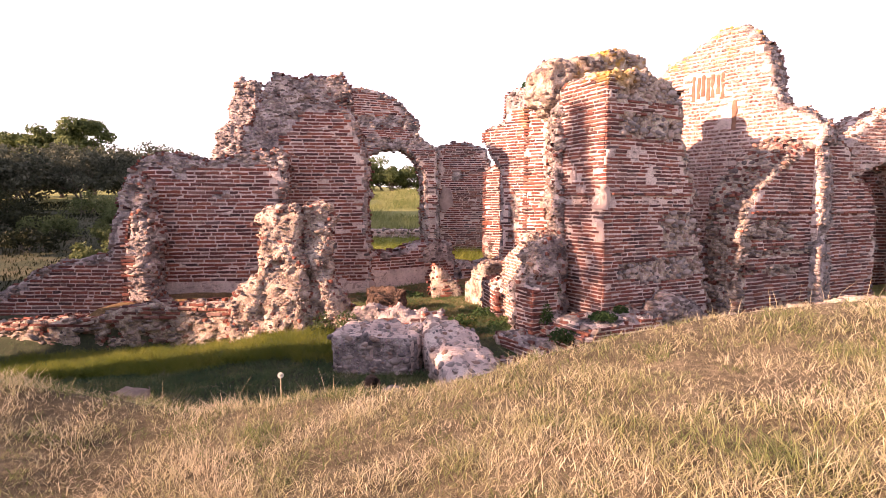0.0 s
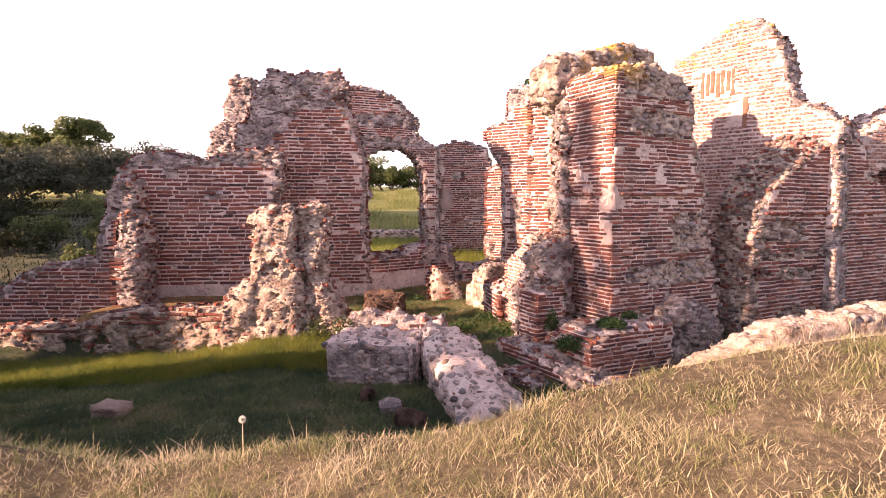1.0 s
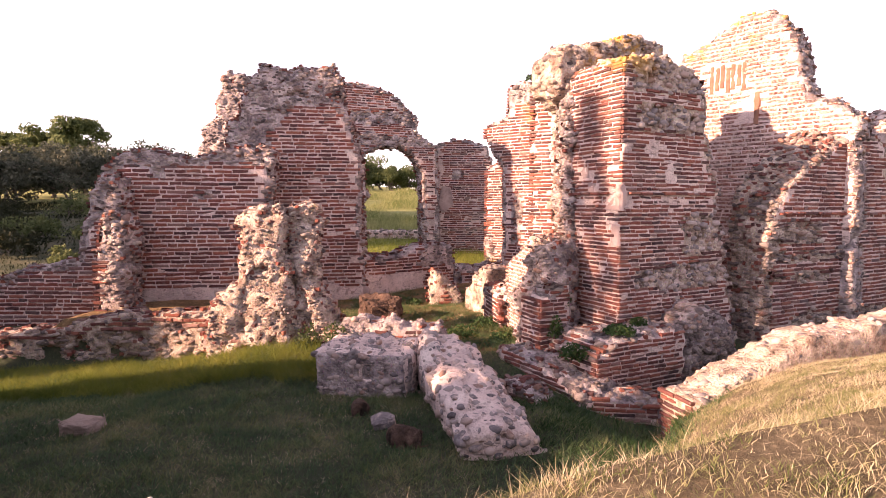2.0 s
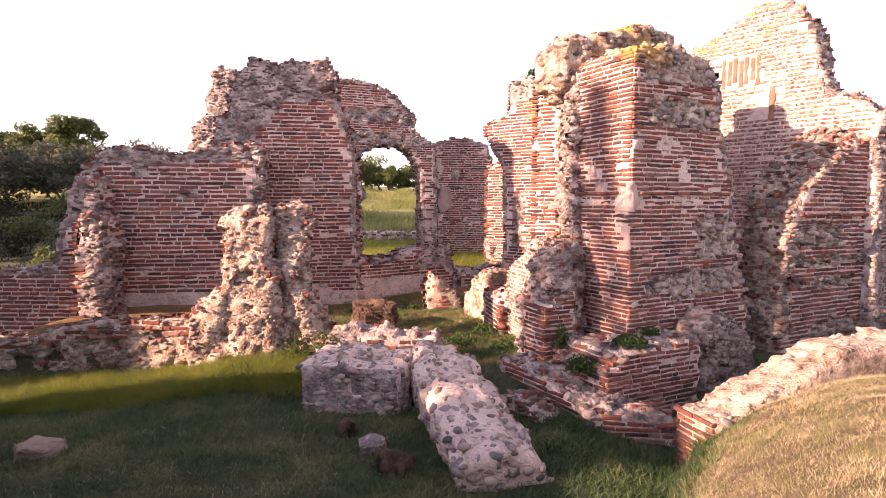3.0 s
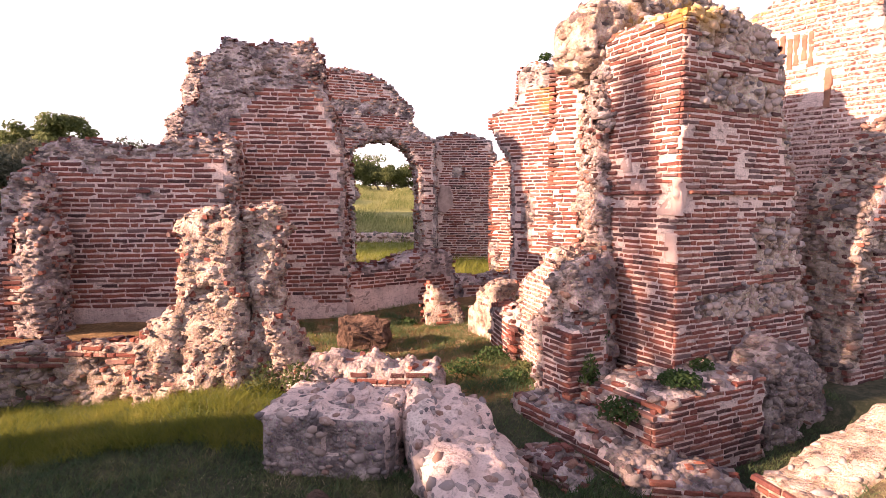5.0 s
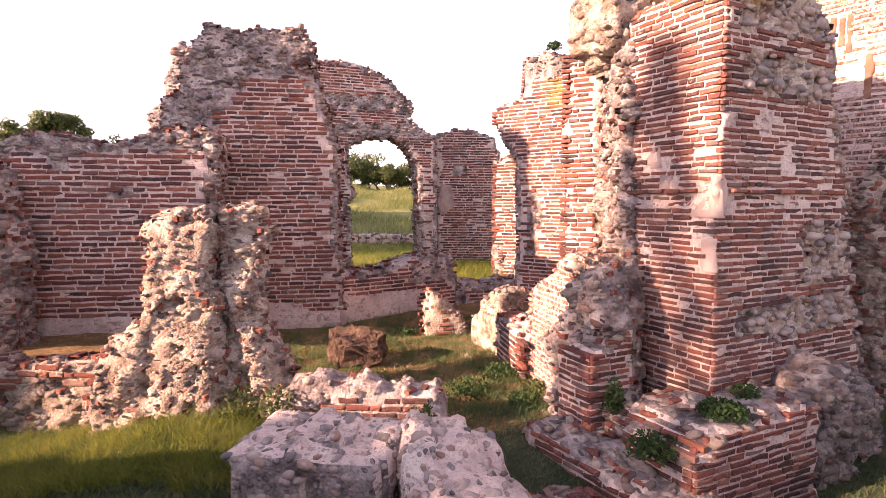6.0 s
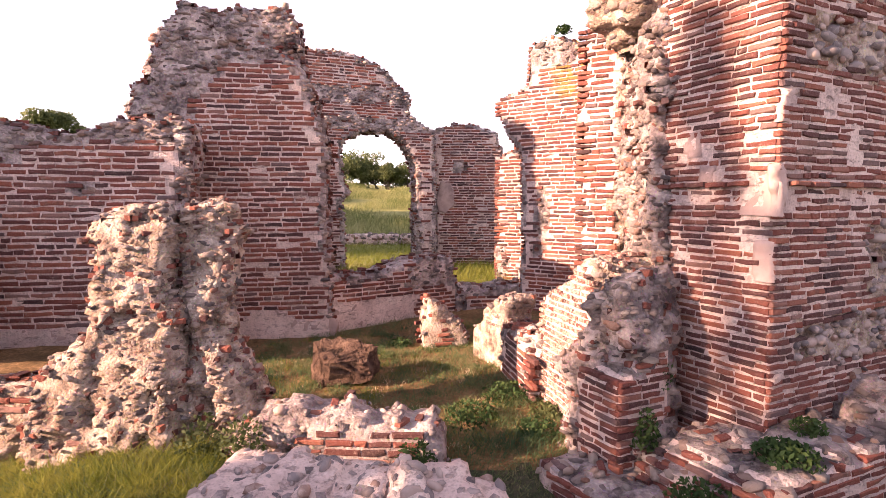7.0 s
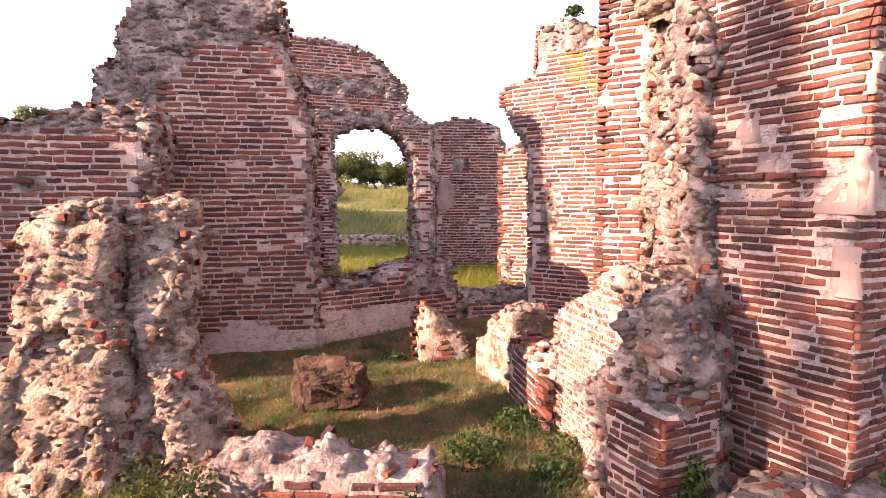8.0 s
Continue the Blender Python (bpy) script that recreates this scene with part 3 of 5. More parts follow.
                    s += l + r.uniform(0.010, 0.024) * self.unit
        if not singles:
            return []
        along = np.array([v[1] for v in singles])
        z = np.array([v[2] for v in singles])
        face = np.array([v[0] for v in singles])
        kk = np.array([v[3] for v in singles])
        p = np.stack([along * 0.6, z * 0.9, np.full(len(z), self.seed * 5.0)], 1)
        z = z + 0.016 * vnoise(p, 1.0) + r.normal(0, 0.0032, len(z))
        es = np.where(face == "f", along, np.where(face == "l", self.end_s(z, 0), self.end_s(z, 1)))
        inset = np.where(face == "f", along, np.where(face == "l", es + 0.12, es - 0.12))
        inside = self.depth_inside(inset, z)
        lens = np.array([BRICK_LENGTHS[k // KINDS] * self.unit for k in kk])
        if "f" in self.faces:
            lo = min(p[0] for p in self.outline) + 0.12 if "l" in self.faces else -99
            hi = max(p[0] for p in self.outline) - 0.12 if "r" in self.faces else 99
            near = np.where(face == "f", np.clip(along, lo, hi), inset)
            inside = np.where(face == "f", self.depth_inside(near, z), inside)
            i1, i2 = self.depth_inside(np.clip(along - lens / 2, lo, hi), z), self.depth_inside(np.clip(along + lens / 2, lo, hi), z)
            inside = np.where(face == "f", np.minimum(inside, np.minimum(i1, i2) + 0.03), inside)
        zone = np.where(face == "f", self.zone(inset, z, inside), 0)
        worn = vnoise(np.stack([along, z, np.full(len(z), self.seed * 2.0)], 1), 1.5, 40)
        keep = (inside > self.inset) & (zone == 0) & (r.random(len(z)) > np.where(worn > 0.55, 0.10, 0.006))
        slope = np.where(face == "f", 0, np.where(face == "l", self.end_s(z + 0.04, 0) - self.end_s(z - 0.04, 0), self.end_s(z + 0.04, 1) - self.end_s(z - 0.04, 1)))
        keep &= np.abs(slope) < 0.1
        for poly in self.end_bald:
            keep &= (face != "l") | (polygon_distance(poly, self.thick - along, z) < -0.01)
        out = []
        for i in np.nonzero(keep)[0]:
            proud = self.proud + r.normal(0, 0.0035) - 0.008 * max(0.0, worn[i])
            for ledge in self.ledges:
                proud += 0.045 if abs(z[i] - ledge) < self.course * 0.5 else -0.012 if 0 < ledge - z[i] < self.course * 2 else 0
            roll, yaw = r.normal(0, 0.017), r.normal(0, 0.02)
            ca, sa = math.cos(roll), math.sin(roll)
            if face[i] == "f":
                x, y = self.u, -self.n
                at = self.world(np.array(along[i]), np.array(-proud), np.array(z[i]))
            elif face[i] == "l":
                x, y = self.n, self.u
                at = self.world(np.array(es[i] - proud), np.array(along[i]), np.array(z[i]))
            else:
                x, y = -self.n, -self.u
                at = self.world(np.array(es[i] + proud), np.array(along[i]), np.array(z[i]))
            up = np.array([0, 0, 1.0])
            x2 = x * ca + up * sa + y * yaw
            z2 = up * ca - x * sa
            axes = np.stack([x2 * self.unit, y - x * yaw, z2 * self.unit], 1)
            out.append((int(kk[i]), axes, at, along[i], z[i], face[i]))
        return out

    def end_s(self, z, right):
        """Where the end face lies at a height: the outline's first or last crossing."""
        out = np.zeros(len(z))
        for i, h in enumerate(z):
            xs = [a[0] + (h - a[1]) / (b[1] - a[1]) * (b[0] - a[0]) for a, b in self.top_lines if (a[1] > h) != (b[1] > h)]
            out[i] = (max(xs) if right else min(xs)) if xs else -99
        return out

    def build_stones(self):
        """Stones and brick ends bedded in the broken surfaces."""
        r = self.rng
        loc, f, kinds = self.core_loc, self.core_faces, self.core_kinds
        c = loc[f].mean(axis=1)
        e1, e2 = loc[f[:, 2]] - loc[f[:, 0]], loc[f[:, 3]] - loc[f[:, 1]]
        nrm = np.cross(e1, e2)
        area = np.linalg.norm(nrm, axis=1) / 2
        nrm = nrm / (2 * area[:, None] + 1e-9)
        inside = self.depth_inside(c[:, 0], c[:, 2])
        zone = self.zone(c[:, 0], c[:, 2], inside)
        front = (kinds == 4)
        back = (kinds == 5)
        tops = kinds == 3
        ends = (kinds == 0) | (kinds == 1)
        skip = (("l" in self.faces) & (kinds == 0)) | (("r" in self.faces) & (kinds == 1))
        want = np.where(front, zone == 1, np.where(back, False, np.where(ends & skip, inside < -1, True)))
        dens = self.stone_rate / 0.0065
        hit = want & (r.random(len(c)) < dens * area)
        order = r.permutation(np.nonzero(hit)[0])
        stones, ends_of_bricks = [], []
        taken = {}
        for i in order:
            n_l = nrm[i]
            nw = n_l[0] * self.u - n_l[1] * self.n + n_l[2] * np.array([0, 0, 1.0])
            nw /= np.linalg.norm(nw) + 1e-9
            at = self.world(c[i, 0], c[i, 1], c[i, 2]) + r.normal(0, 0.015, 3)
            if self.brick and (self.mixed or not front[i]) and r.random() < self.bits:
                ang = r.normal(0, 0.25)
                base = self.u if abs(n_l[1]) > 0.5 or r.random() < 0.5 else self.n
                x = base * math.cos(ang) + np.cross([0, 0, 1.0], base) * math.sin(ang)
                z = np.array([r.normal(0, 0.10), r.normal(0, 0.10), 1.0])
                z /= np.linalg.norm(z)
                y = np.cross(z, x)
                y /= np.linalg.norm(y)
                if y @ nw > 0:
                    x, y = -x, -y
                axes = np.stack([x, y, z], 1)
                k = int(r.integers(0, 2 * KINDS))
                ends_of_bricks.append((k, axes, at + nw * (r.uniform(-0.05, -0.005) if self.mixed else r.uniform(-0.03, 0.014))))
            else:
                size = r.uniform(*self.stone_size) * (1.5 if r.random() < 0.06 else 1)
                cell = tuple(int(q) for q in np.floor(at / 0.2))
                close = [t for dx in (-1, 0, 1) for dy in (-1, 0, 1) for dz in (-1, 0, 1) for t in taken.get((cell[0] + dx, cell[1] + dy, cell[2] + dz), ())]
                if any(np.sum((at - p) ** 2) < (self.apart * (size + q)) ** 2 for p, q in close):
                    continue
                taken.setdefault(cell, []).append((at, size))
                if tops[i] or abs(nw[2]) > 0.75 or not self.brick and r.random() < 0.5:
                    z = nw + r.normal(0, 0.25, 3)
                else:
                    z = np.array([0, 0, 1.0]) + r.normal(0, 0.18, 3)
                z /= np.linalg.norm(z)
                h = np.cross(nw, [0, 0, 1.0]) if abs(nw[2]) < 0.9 else np.array([math.cos(i), math.sin(i), 0.0])
                x = h - z * (h @ z) + r.normal(0, 0.15, 3)
                x -= z * (x @ z)
                x /= np.linalg.norm(x) + 1e-9
                y = np.cross(z, x)
                stones.append((int(r.integers(0, 14)), np.stack([x * 1.25, y, z], 1) * size * 0.62, at - nw * size * self.embed * r.uniform(0.7, 1.3)))
        return stones, ends_of_bricks

    def build(self, label="", category="wall", kind="structure", parent=None):
        top = new(self.name, self.build_core())
        if parent:
            under(top, parent)
            tagged(top, label)
        else:
            tagged(top, label, category, "", kind)
        bricks = self.build_bricks() if self.brick else []
        stones, bits = self.build_stones()
        if self.parts and bricks:
            s0, s1, z0, z1 = self.parts
            near = [b for b in bricks if s0 <= b[3] <= s1 and z0 <= b[4] <= z1][:300]
            ids = {id(b) for b in near}
            bricks = [b for b in bricks if id(b) not in ids]
            for k, axes, at, *_ in near:
                PIECES.append((top, "brick", (SUNLIT_MESHES if self.clay is SUNLIT_BRICK else BRICK_MESHES)[k], to_matrix(axes, at)))
        bricks = [(k, axes, at) for k, axes, at, *_ in bricks] + bits
        if bricks:
            under(new("brickwork", joined("brickwork", bricks, BRICKS, self.clay)), top)["kind"] = "stuff"
        for k, axes, at in stones[:self.stone_parts]:
            PIECES.append((top, "cobble" if self.cobble else "stone", (COBBLE_MESHES if self.cobble else STONE_MESHES)[k], to_matrix(axes, at)))
        stones = stones[self.stone_parts:]
        if stones:
            under(new("rubble", joined("rubble", stones, COBBLES if self.cobble else STONES, COBBLE if self.cobble else STONE, True)), top)["kind"] = "stuff"
        return top


PIECES = []


def finish_pieces():
    """Link the single pieces, last of all."""
    for top, name, me, m in PIECES:
        ob = new(name, me)
        ob.parent = top
        ob.matrix_world = m


def rect(s0, z0, s1, z1):
    return [(s0, z0), (s1, z0), (s1, z1), (s0, z1)]



def plaster_patch(wall, poly, seed=0, proud=0.013, end=False, ragged=0.03, name="plaster_patch", label="smooth pinkish plaster patch"):
    """A sheet of plaster left on a wall's front, or on its left end."""
    if end:
        a = wall.world(np.array(0.0), np.array(wall.thick), np.array(0.0)) - wall.u * proud
        b = a + wall.n * 1.0
    else:
        a = wall.a + wall.n * proud
        b = a + wall.u
    m = Masonry(name, a[:2], b[:2], 0.06, poly, brick=False, stone_rate=0.0, ragged=ragged, cell=0.035, rough=-0.022, round_by=0.01, material=PLASTER, seed=seed)
    top = new(name, m.build_core())
    under(top, wall.top)
    if label:
        top["label"] = label
    return top


def raise_wall(name, label, *args, category="wall", kind="structure", parent=None, **kw):
    m = Masonry(name, *args, **kw)
    m.top = m.build(label, category, kind, parent)
    return m


# the great pier: brick corner with bands of river stones, crowned by broken core
pier = raise_wall("brick_pier", "tall ruined brick pier with stone bands and lichen on top", (2.46, 8.58), (4.1, 9.4), 1.15,
                  [(0, -0.45), (0, 4.12), (0.12, 4.25), (0.86, 4.33), (1.43, 4.12), (1.7, 3.88), (1.74, 3.06), (2.04, 2.42), (1.98, 2.0), (2.25, 1.45), (2.45, 0.5), (2.45, -0.45)],
                  rubble=[rect(0.22, 3.8, 1.9, 4.6), rect(0.3, 3.25, 1.75, 3.6), rect(1.25, 1.5, 2.4, 2.05), rect(0.35, 1.0, 2.5, 1.3)],
                  plaster=[rect(-0.1, 2.16, 0.12, 2.46), rect(-0.1, 2.8, 0.12, 3.02), rect(0.5, 2.92, 0.75, 3.12), rect(0.85, 2.55, 1.05, 2.75)],
                  faces="fl", parts=(0.0, 1.0, 0.55, 2.0), crumble=0.10, ragged=0.03, core=RUBBLE_MORTAR, cobble=True, stone_rate=2.8, stone_size=(0.045, 0.12), embed=0.14, apart=0.40, bits=0.12, seed=1, category="pier", kind="thing", cell=0.06, ledges=(2.36,), course=0.059,
                  end_bald=[[(0.80, 2.14), (1.17, 2.13), (1.17, 2.48), (1.04, 2.46), (0.96, 2.28)], [(1.0, 1.64), (1.16, 1.66), (1.17, 1.95), (0.98, 1.97)],
                            [(0.3, 2.62), (0.52, 2.6), (0.5, 2.86), (0.36, 2.8)], [(0.45, 2.42), (0.62, 2.4), (0.66, 2.52), (0.5, 2.54)]])
crown = raise_wall("crown", "broken rubble crown", (1.75, 9.45), (3.45, 10.25), 0.8,
                   [(0.0, 3.9), (-0.02, 4.45), (0.2, 4.66), (0.5, 4.62), (1.0, 4.85), (1.75, 4.97), (2.1, 4.82), (2.2, 4.4), (2.2, 3.7), (0.5, 3.7)],
                   brick=False, ragged=0.07, rough=0.03, stone_rate=0.9, apart=0.38, embed=0.3, material=RUBBLE_MORTAR, core=RUBBLE_MORTAR, seed=2, parent=pier.top)
plaster_patch(pier, [(0.80, 2.14), (1.17, 2.13), (1.17, 2.48), (1.04, 2.46), (0.96, 2.28)], 3, end=True)
plaster_patch(pier, [(1.0, 1.64), (1.16, 1.66), (1.17, 1.95), (0.98, 1.97)], 4, end=True)
plaster_patch(pier, [(-0.02, 2.16), (0.10, 2.2), (0.13, 2.38), (0.05, 2.48), (-0.02, 2.48)], 5)
plaster_patch(pier, [(-0.01, 2.8), (0.10, 2.8), (0.12, 3.0), (-0.01, 3.02)], 6)
plaster_patch(pier, [(0.3, 2.62), (0.52, 2.6), (0.5, 2.86), (0.36, 2.8)], 40, end=True, label="")
plaster_patch(pier, [(0.45, 2.42), (0.62, 2.4), (0.66, 2.52), (0.5, 2.54)], 41, end=True, label="")

# torn stub that leans on the pier, brick at its foot
stub = raise_wall("wall_stub", "torn rubble wall stub with brick foot", (1.06, 9.42), (1.44, 8.82), 0.7,
                  [(0, -0.2), (0.02, 0.45), (0.0, 0.85), (0.16, 1.1), (0.3, 1.28), (0.45, 1.5), (0.62, 1.62), (0.8, 1.5), (0.8, -0.2)],
                  rubble=[rect(-0.3, -0.3, 1.4, 5)], faces="f", ragged=0.09, rough=0.07, stone_rate=1.5, stone_size=(0.03, 0.10), apart=0.36, stone_parts=200, embed=0.26, bits=0.1, mixed=True, material=WEATHERED, cell=0.045, seed=7)
raise_wall("brick_foot", "dark brick foot of the stub", (1.4, 8.68), (1.9, 8.93), 0.5,
           [(0, -0.2), (0.0, 0.86), (0.2, 0.95), (0.42, 1.1), (0.56, 1.22), (0.56, -0.2)], faces="fl", ragged=0.03, crumble=0.03, inset=0.03, stone_rate=0.9, bits=0.3, apart=0.38, parts=(0, 0.6, -0.2, 1.1), course=0.059, seed=46, parent=stub.top)
raise_wall("upper_stub", "torn upper part of the stub", (1.95, 10.62), (1.87, 9.38), 0.2,
           [(0, 0.5), (0, 3.9), (0.2, 4.15), (0.6, 4.25), (0.95, 4.15), (1.1, 3.9), (1.2, 3.2), (1.14, 2.6), (1.22, 2.0), (1.28, 1.5), (1.3, 0.5)],
           rubble=[rect(-0.4, 0.3, 2, 5)], faces="f", ragged=0.08, rough=0.08, stone_rate=1.5, stone_size=(0.03, 0.10), apart=0.36, bits=0.12, mixed=True, embed=0.26, material=WEATHERED, cell=0.05, stone_parts=150, seed=47, parent=stub.top)

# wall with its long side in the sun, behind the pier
raise_wall("wall_sunlit", "sunlit brick wall with a broken sloping top, paleness painted in", (1.14, 10.65), (1.42, 9.5), 1.0,
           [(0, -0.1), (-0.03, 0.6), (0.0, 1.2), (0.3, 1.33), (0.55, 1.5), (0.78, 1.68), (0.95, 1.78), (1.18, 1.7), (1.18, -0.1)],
           faces="fl", ragged=0.04, crumble=0.03, core=RUBBLE_MORTAR, clay=SUNLIT_BRICK, proud=0.014, stone_rate=0.9, stone_size=(0.03, 0.08), embed=0.22, apart=0.38, bits=0.45, parts=(0.0, 1.2, 0.0, 1.7), course=0.062, seed=8)
raise_wall("wall_sunlit", "tall sunlit end of a pale brick wall", (1.56, 10.86), (2.0, 10.6), 0.7,
           [(0, -0.1), (0.0, 1.6), (0.05, 2.4), (-0.02, 3.2), (0.04, 3.9), (0.1, 4.25), (0.3, 4.45), (0.5, 4.4), (0.52, -0.1)],
           faces="fl", ragged=0.05, crumble=0.05, core=RUBBLE_MORTAR, proud=0.014, stone_rate=0.9, stone_size=(0.03, 0.08), embed=0.2, apart=0.38, bits=0.45, parts=(0.0, 0.6, 1.5, 4.0), course=0.062, seed=56)
raise_wall("broken_brickwork", "broken orange brickwork at the foot of the sunlit wall", (0.96, 10.72), (1.2, 10.58), 0.5,
           [(0, -0.1), (0.0, 0.5), (0.06, 0.78), (0.2, 0.9), (0.3, 1.02), (0.3, -0.1)], ragged=0.05, crumble=0.05, stone_rate=1.0, bits=0.4, apart=0.38, seed=48)
# hidden wall, added so that its shadow falls across the high wall
raise_wall("wall_rear", "unseen plain wall added behind the great pier to shade the high wall", (2.35, 10.95), (4.2, 10.25), 0.5,
           [(0, -0.1), (0, 4.25), (0.8, 4.4), (1.5, 4.3), (2.0, 4.25), (2.0, -0.1)], crumble=0.08, stone_rate=0.6, seed=49)

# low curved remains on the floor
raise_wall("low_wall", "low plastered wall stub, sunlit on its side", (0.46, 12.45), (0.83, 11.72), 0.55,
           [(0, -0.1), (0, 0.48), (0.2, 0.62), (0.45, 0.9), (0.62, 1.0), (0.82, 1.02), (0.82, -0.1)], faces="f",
           plaster=[rect(-0.2, -0.1, 0.9, 0.62)], clay=SUNLIT_BRICK, proud=0.012, material=RUBBLE_MORTAR, core=RUBBLE_MORTAR, ragged=0.05, crumble=0.08, seed=9)
raise_wall("low_wall", "low brick wall with a rounded broken top", (0.8, 11.78), (1.0, 10.6), 0.45,
           [(0, -0.1), (0, 0.4), (0.2, 0.68), (0.5, 0.78), (0.9, 0.74), (1.15, 0.6), (1.2, -0.1)], faces="fr", ragged=0.05, crumble=0.1, stone_rate=1.1, apart=0.38, seed=50)
raise_wall("low_wall", "low broken brick stump with plaster on its side", (-0.24, 12.85), (0.5, 13.0), 0.5,
           [(0, -0.1), (0.0, 0.74), (0.1, 0.82), (0.3, 0.74), (0.36, 0.6), (0.58, 0.48), (0.74, 0.22), (0.76, -0.1)], faces="f", plaster=[rect(-0.1, -0.1, 0.24, 0.9)], material=RUBBLE_MORTAR, core=RUBBLE_MORTAR, ragged=0.05, crumble=0.1, seed=10)

# the court's tall wall and the low one that goes on from it
tall = raise_wall("wall_tall", "tall ruined brick wall with a rubble top", (-4.4, 13.0), (-1.9, 13.4), 0.9,
                  [(-0.15, -0.1), (-0.1, 2.5), (-0.3, 3.3), (-0.15, 4.0), (0.1, 4.15), (0.2, 4.4), (0.37, 5.05), (0.75, 5.25), (1.3, 5.08), (2.0, 5.22), (2.2, 5.0),
                   (2.32, 4.4), (2.47, 4.0), (2.62, 3.5), (2.74, 2.95), (2.68, 2.4), (2.7, 1.2), (2.75, -0.1)],
                  rubble=[[(-0.5, 2.3), (0.5, 2.3), (0.72, 3.0), (0.72, 3.8), (1.2, 4.35), (2.0, 4.45), (2.4, 4.1), (2.5, 6), (-0.5, 6)]],
                  plaster=[[(0.9, -0.1), (2.9, -0.1), (2.9, 0.45), (2.3, 0.35), (1.9, 0.55), (1.4, 0.45), (1.0, 0.3)]],
                  crumble=0.1, ragged=0.08, rough=0.03, stone_rate=1.3, apart=0.38, stone_size=(0.035, 0.11), parts=(0.7, 2.2, 0.4, 2.5), course=0.078, seed=11)
plaster_patch(tall, [(0.9, -0.1), (2.75, -0.1), (2.75, 0.42), (2.4, 0.3), (1.9, 0.5), (1.3, 0.62), (0.95, 0.4)], 12, proud=0.004, ragged=0.13, label="stained plaster skirting")
sill = raise_wall("wall_sill", "low brick wall with plastered foot below the window", (-1.95, 13.45), (-0.45, 14.5), 0.7,
                  [(0, -0.15), (0, 1.2), (0.4, 1.05), (1.1, 1.0), (1.5, 1.17), (2.05, 1.27), (2.75, 1.2), (2.85, 0.6), (2.9, -0.15)],
                  rubble=[rect(1.75, 0.75, 3, 1.4)], plaster=[rect(-0.2, -0.2, 1.9, 0.6)], crumble=0.08, ragged=0.04, parts=(0, 3, 0.5, 1.4), seed=13)
plaster_patch(sill, [(0, -0.15), (1.85, -0.15), (1.85, 0.62), (1.2, 0.68), (0.7, 0.6), (0.35, 0.45), (0, 0.3)], 14, proud=0.004, ragged=0.13, label="pink plaster skirting")
raise_wall("wall_threshold", "low rubble threshold wall", (0.3, 14.95), (1.6, 15.25), 0.7, [(0, -0.1), (0, 0.72), (0.6, 0.62), (1.3, 0.75), (1.35, -0.1)], seed=15, crumble=0.15)

# walls further back
raise_wall("wall_arch", "ruined brick wall with an arched window opening", (-3.3, 18.3), (-0.4, 19.4), 0.6,
           [(-0.8, 0.1), (-0.8, 5.9), (0, 6.0), (1.05, 5.93), (1.85, 5.75), (2.25, 5.35), (2.72, 5.05), (2.65, 4.55), (3.05, 4.27), (3.38, 4.15), (3.42, 0.1)],
           holes=[[(0.85, 0.0), (1.0, 1.2), (0.9, 2.2), (1.1, 2.5), (0.95, 3.0), (0.87, 3.6), (1.06, 3.88), (1.45, 4.03), (2.13, 4.04), (2.53, 3.7), (2.76, 3.3), (2.82, 2.5), (2.86, 0.0)]],
           rubble=[rect(-0.5, 4.1, 3.5, 4.42), rect(-0.5, 4.75, 3, 5.15)], crumble=0.1, ragged=0.05, stone_rate=1.0, apart=0.38, seed=16)
niche_wall = raise_wall("wall_niche", "broken brick wall with a plastered niche", (-0.5, 20.0), (1.7, 20.2), 0.7,
                        [(0.26, 0.2), (0.26, 4.2), (0.8, 4.45), (1.4, 4.42), (1.97, 4.2), (2.2, 3.85), (2.4, 3.0), (2.3, 0.2)],
                        rubble=[rect(0.9, 3.1, 1.2, 3.35)], crumble=0.08, seed=17)
plaster_patch(niche_wall, [(0.4, 2.02), (0.62, 1.97), (0.85, 2.17), (0.88, 2.57), (0.75, 2.82), (0.5, 2.82), (0.36, 2.47)], 18, proud=0.05, label="pale plastered niche")
raise_wall("wall_jamb", "rough brick pier behind the doorway", (1.22, 17.0), (2.0, 16.7), 0.6,
           [(0, 0.1), (-0.03, 1.2), (0.05, 1.6), (0.0, 2.6), (0.06, 3.2), (0.3, 3.5), (0.62, 3.3), (0.8, 2.9), (0.8, 0.1)], faces="fl",
           rubble=[rect(-0.1, 0.1, 0.25, 1.3)], crumble=0.06, ragged=0.05, stone_rate=1.0, apart=0.38, seed=55)
raise_wall("wall_door", "ruined brick wall beside the doorway, worn jamb", (1.5, 15.2), (2.6, 14.4), 0.6,
           [(0, -0.1), (0.04, 1.4), (0, 2.6), (0.02, 3.1), (-0.3, 3.55), (-0.55, 4.05), (-0.4, 4.27), (0.1, 4.4), (0.15, 5.08), (0.35, 5.25), (0.8, 5.2), (1.2, 5.0), (1.5, 4.5), (1.9, 4.3), (1.9, -0.1)],
           faces="fl", rubble=[rect(0.1, 4.7, 1.6, 5.4), rect(0.35, 1.2, 0.55, 2.6)], crumble=0.07, parts=(0, 2, 0.3, 3.2), seed=19)
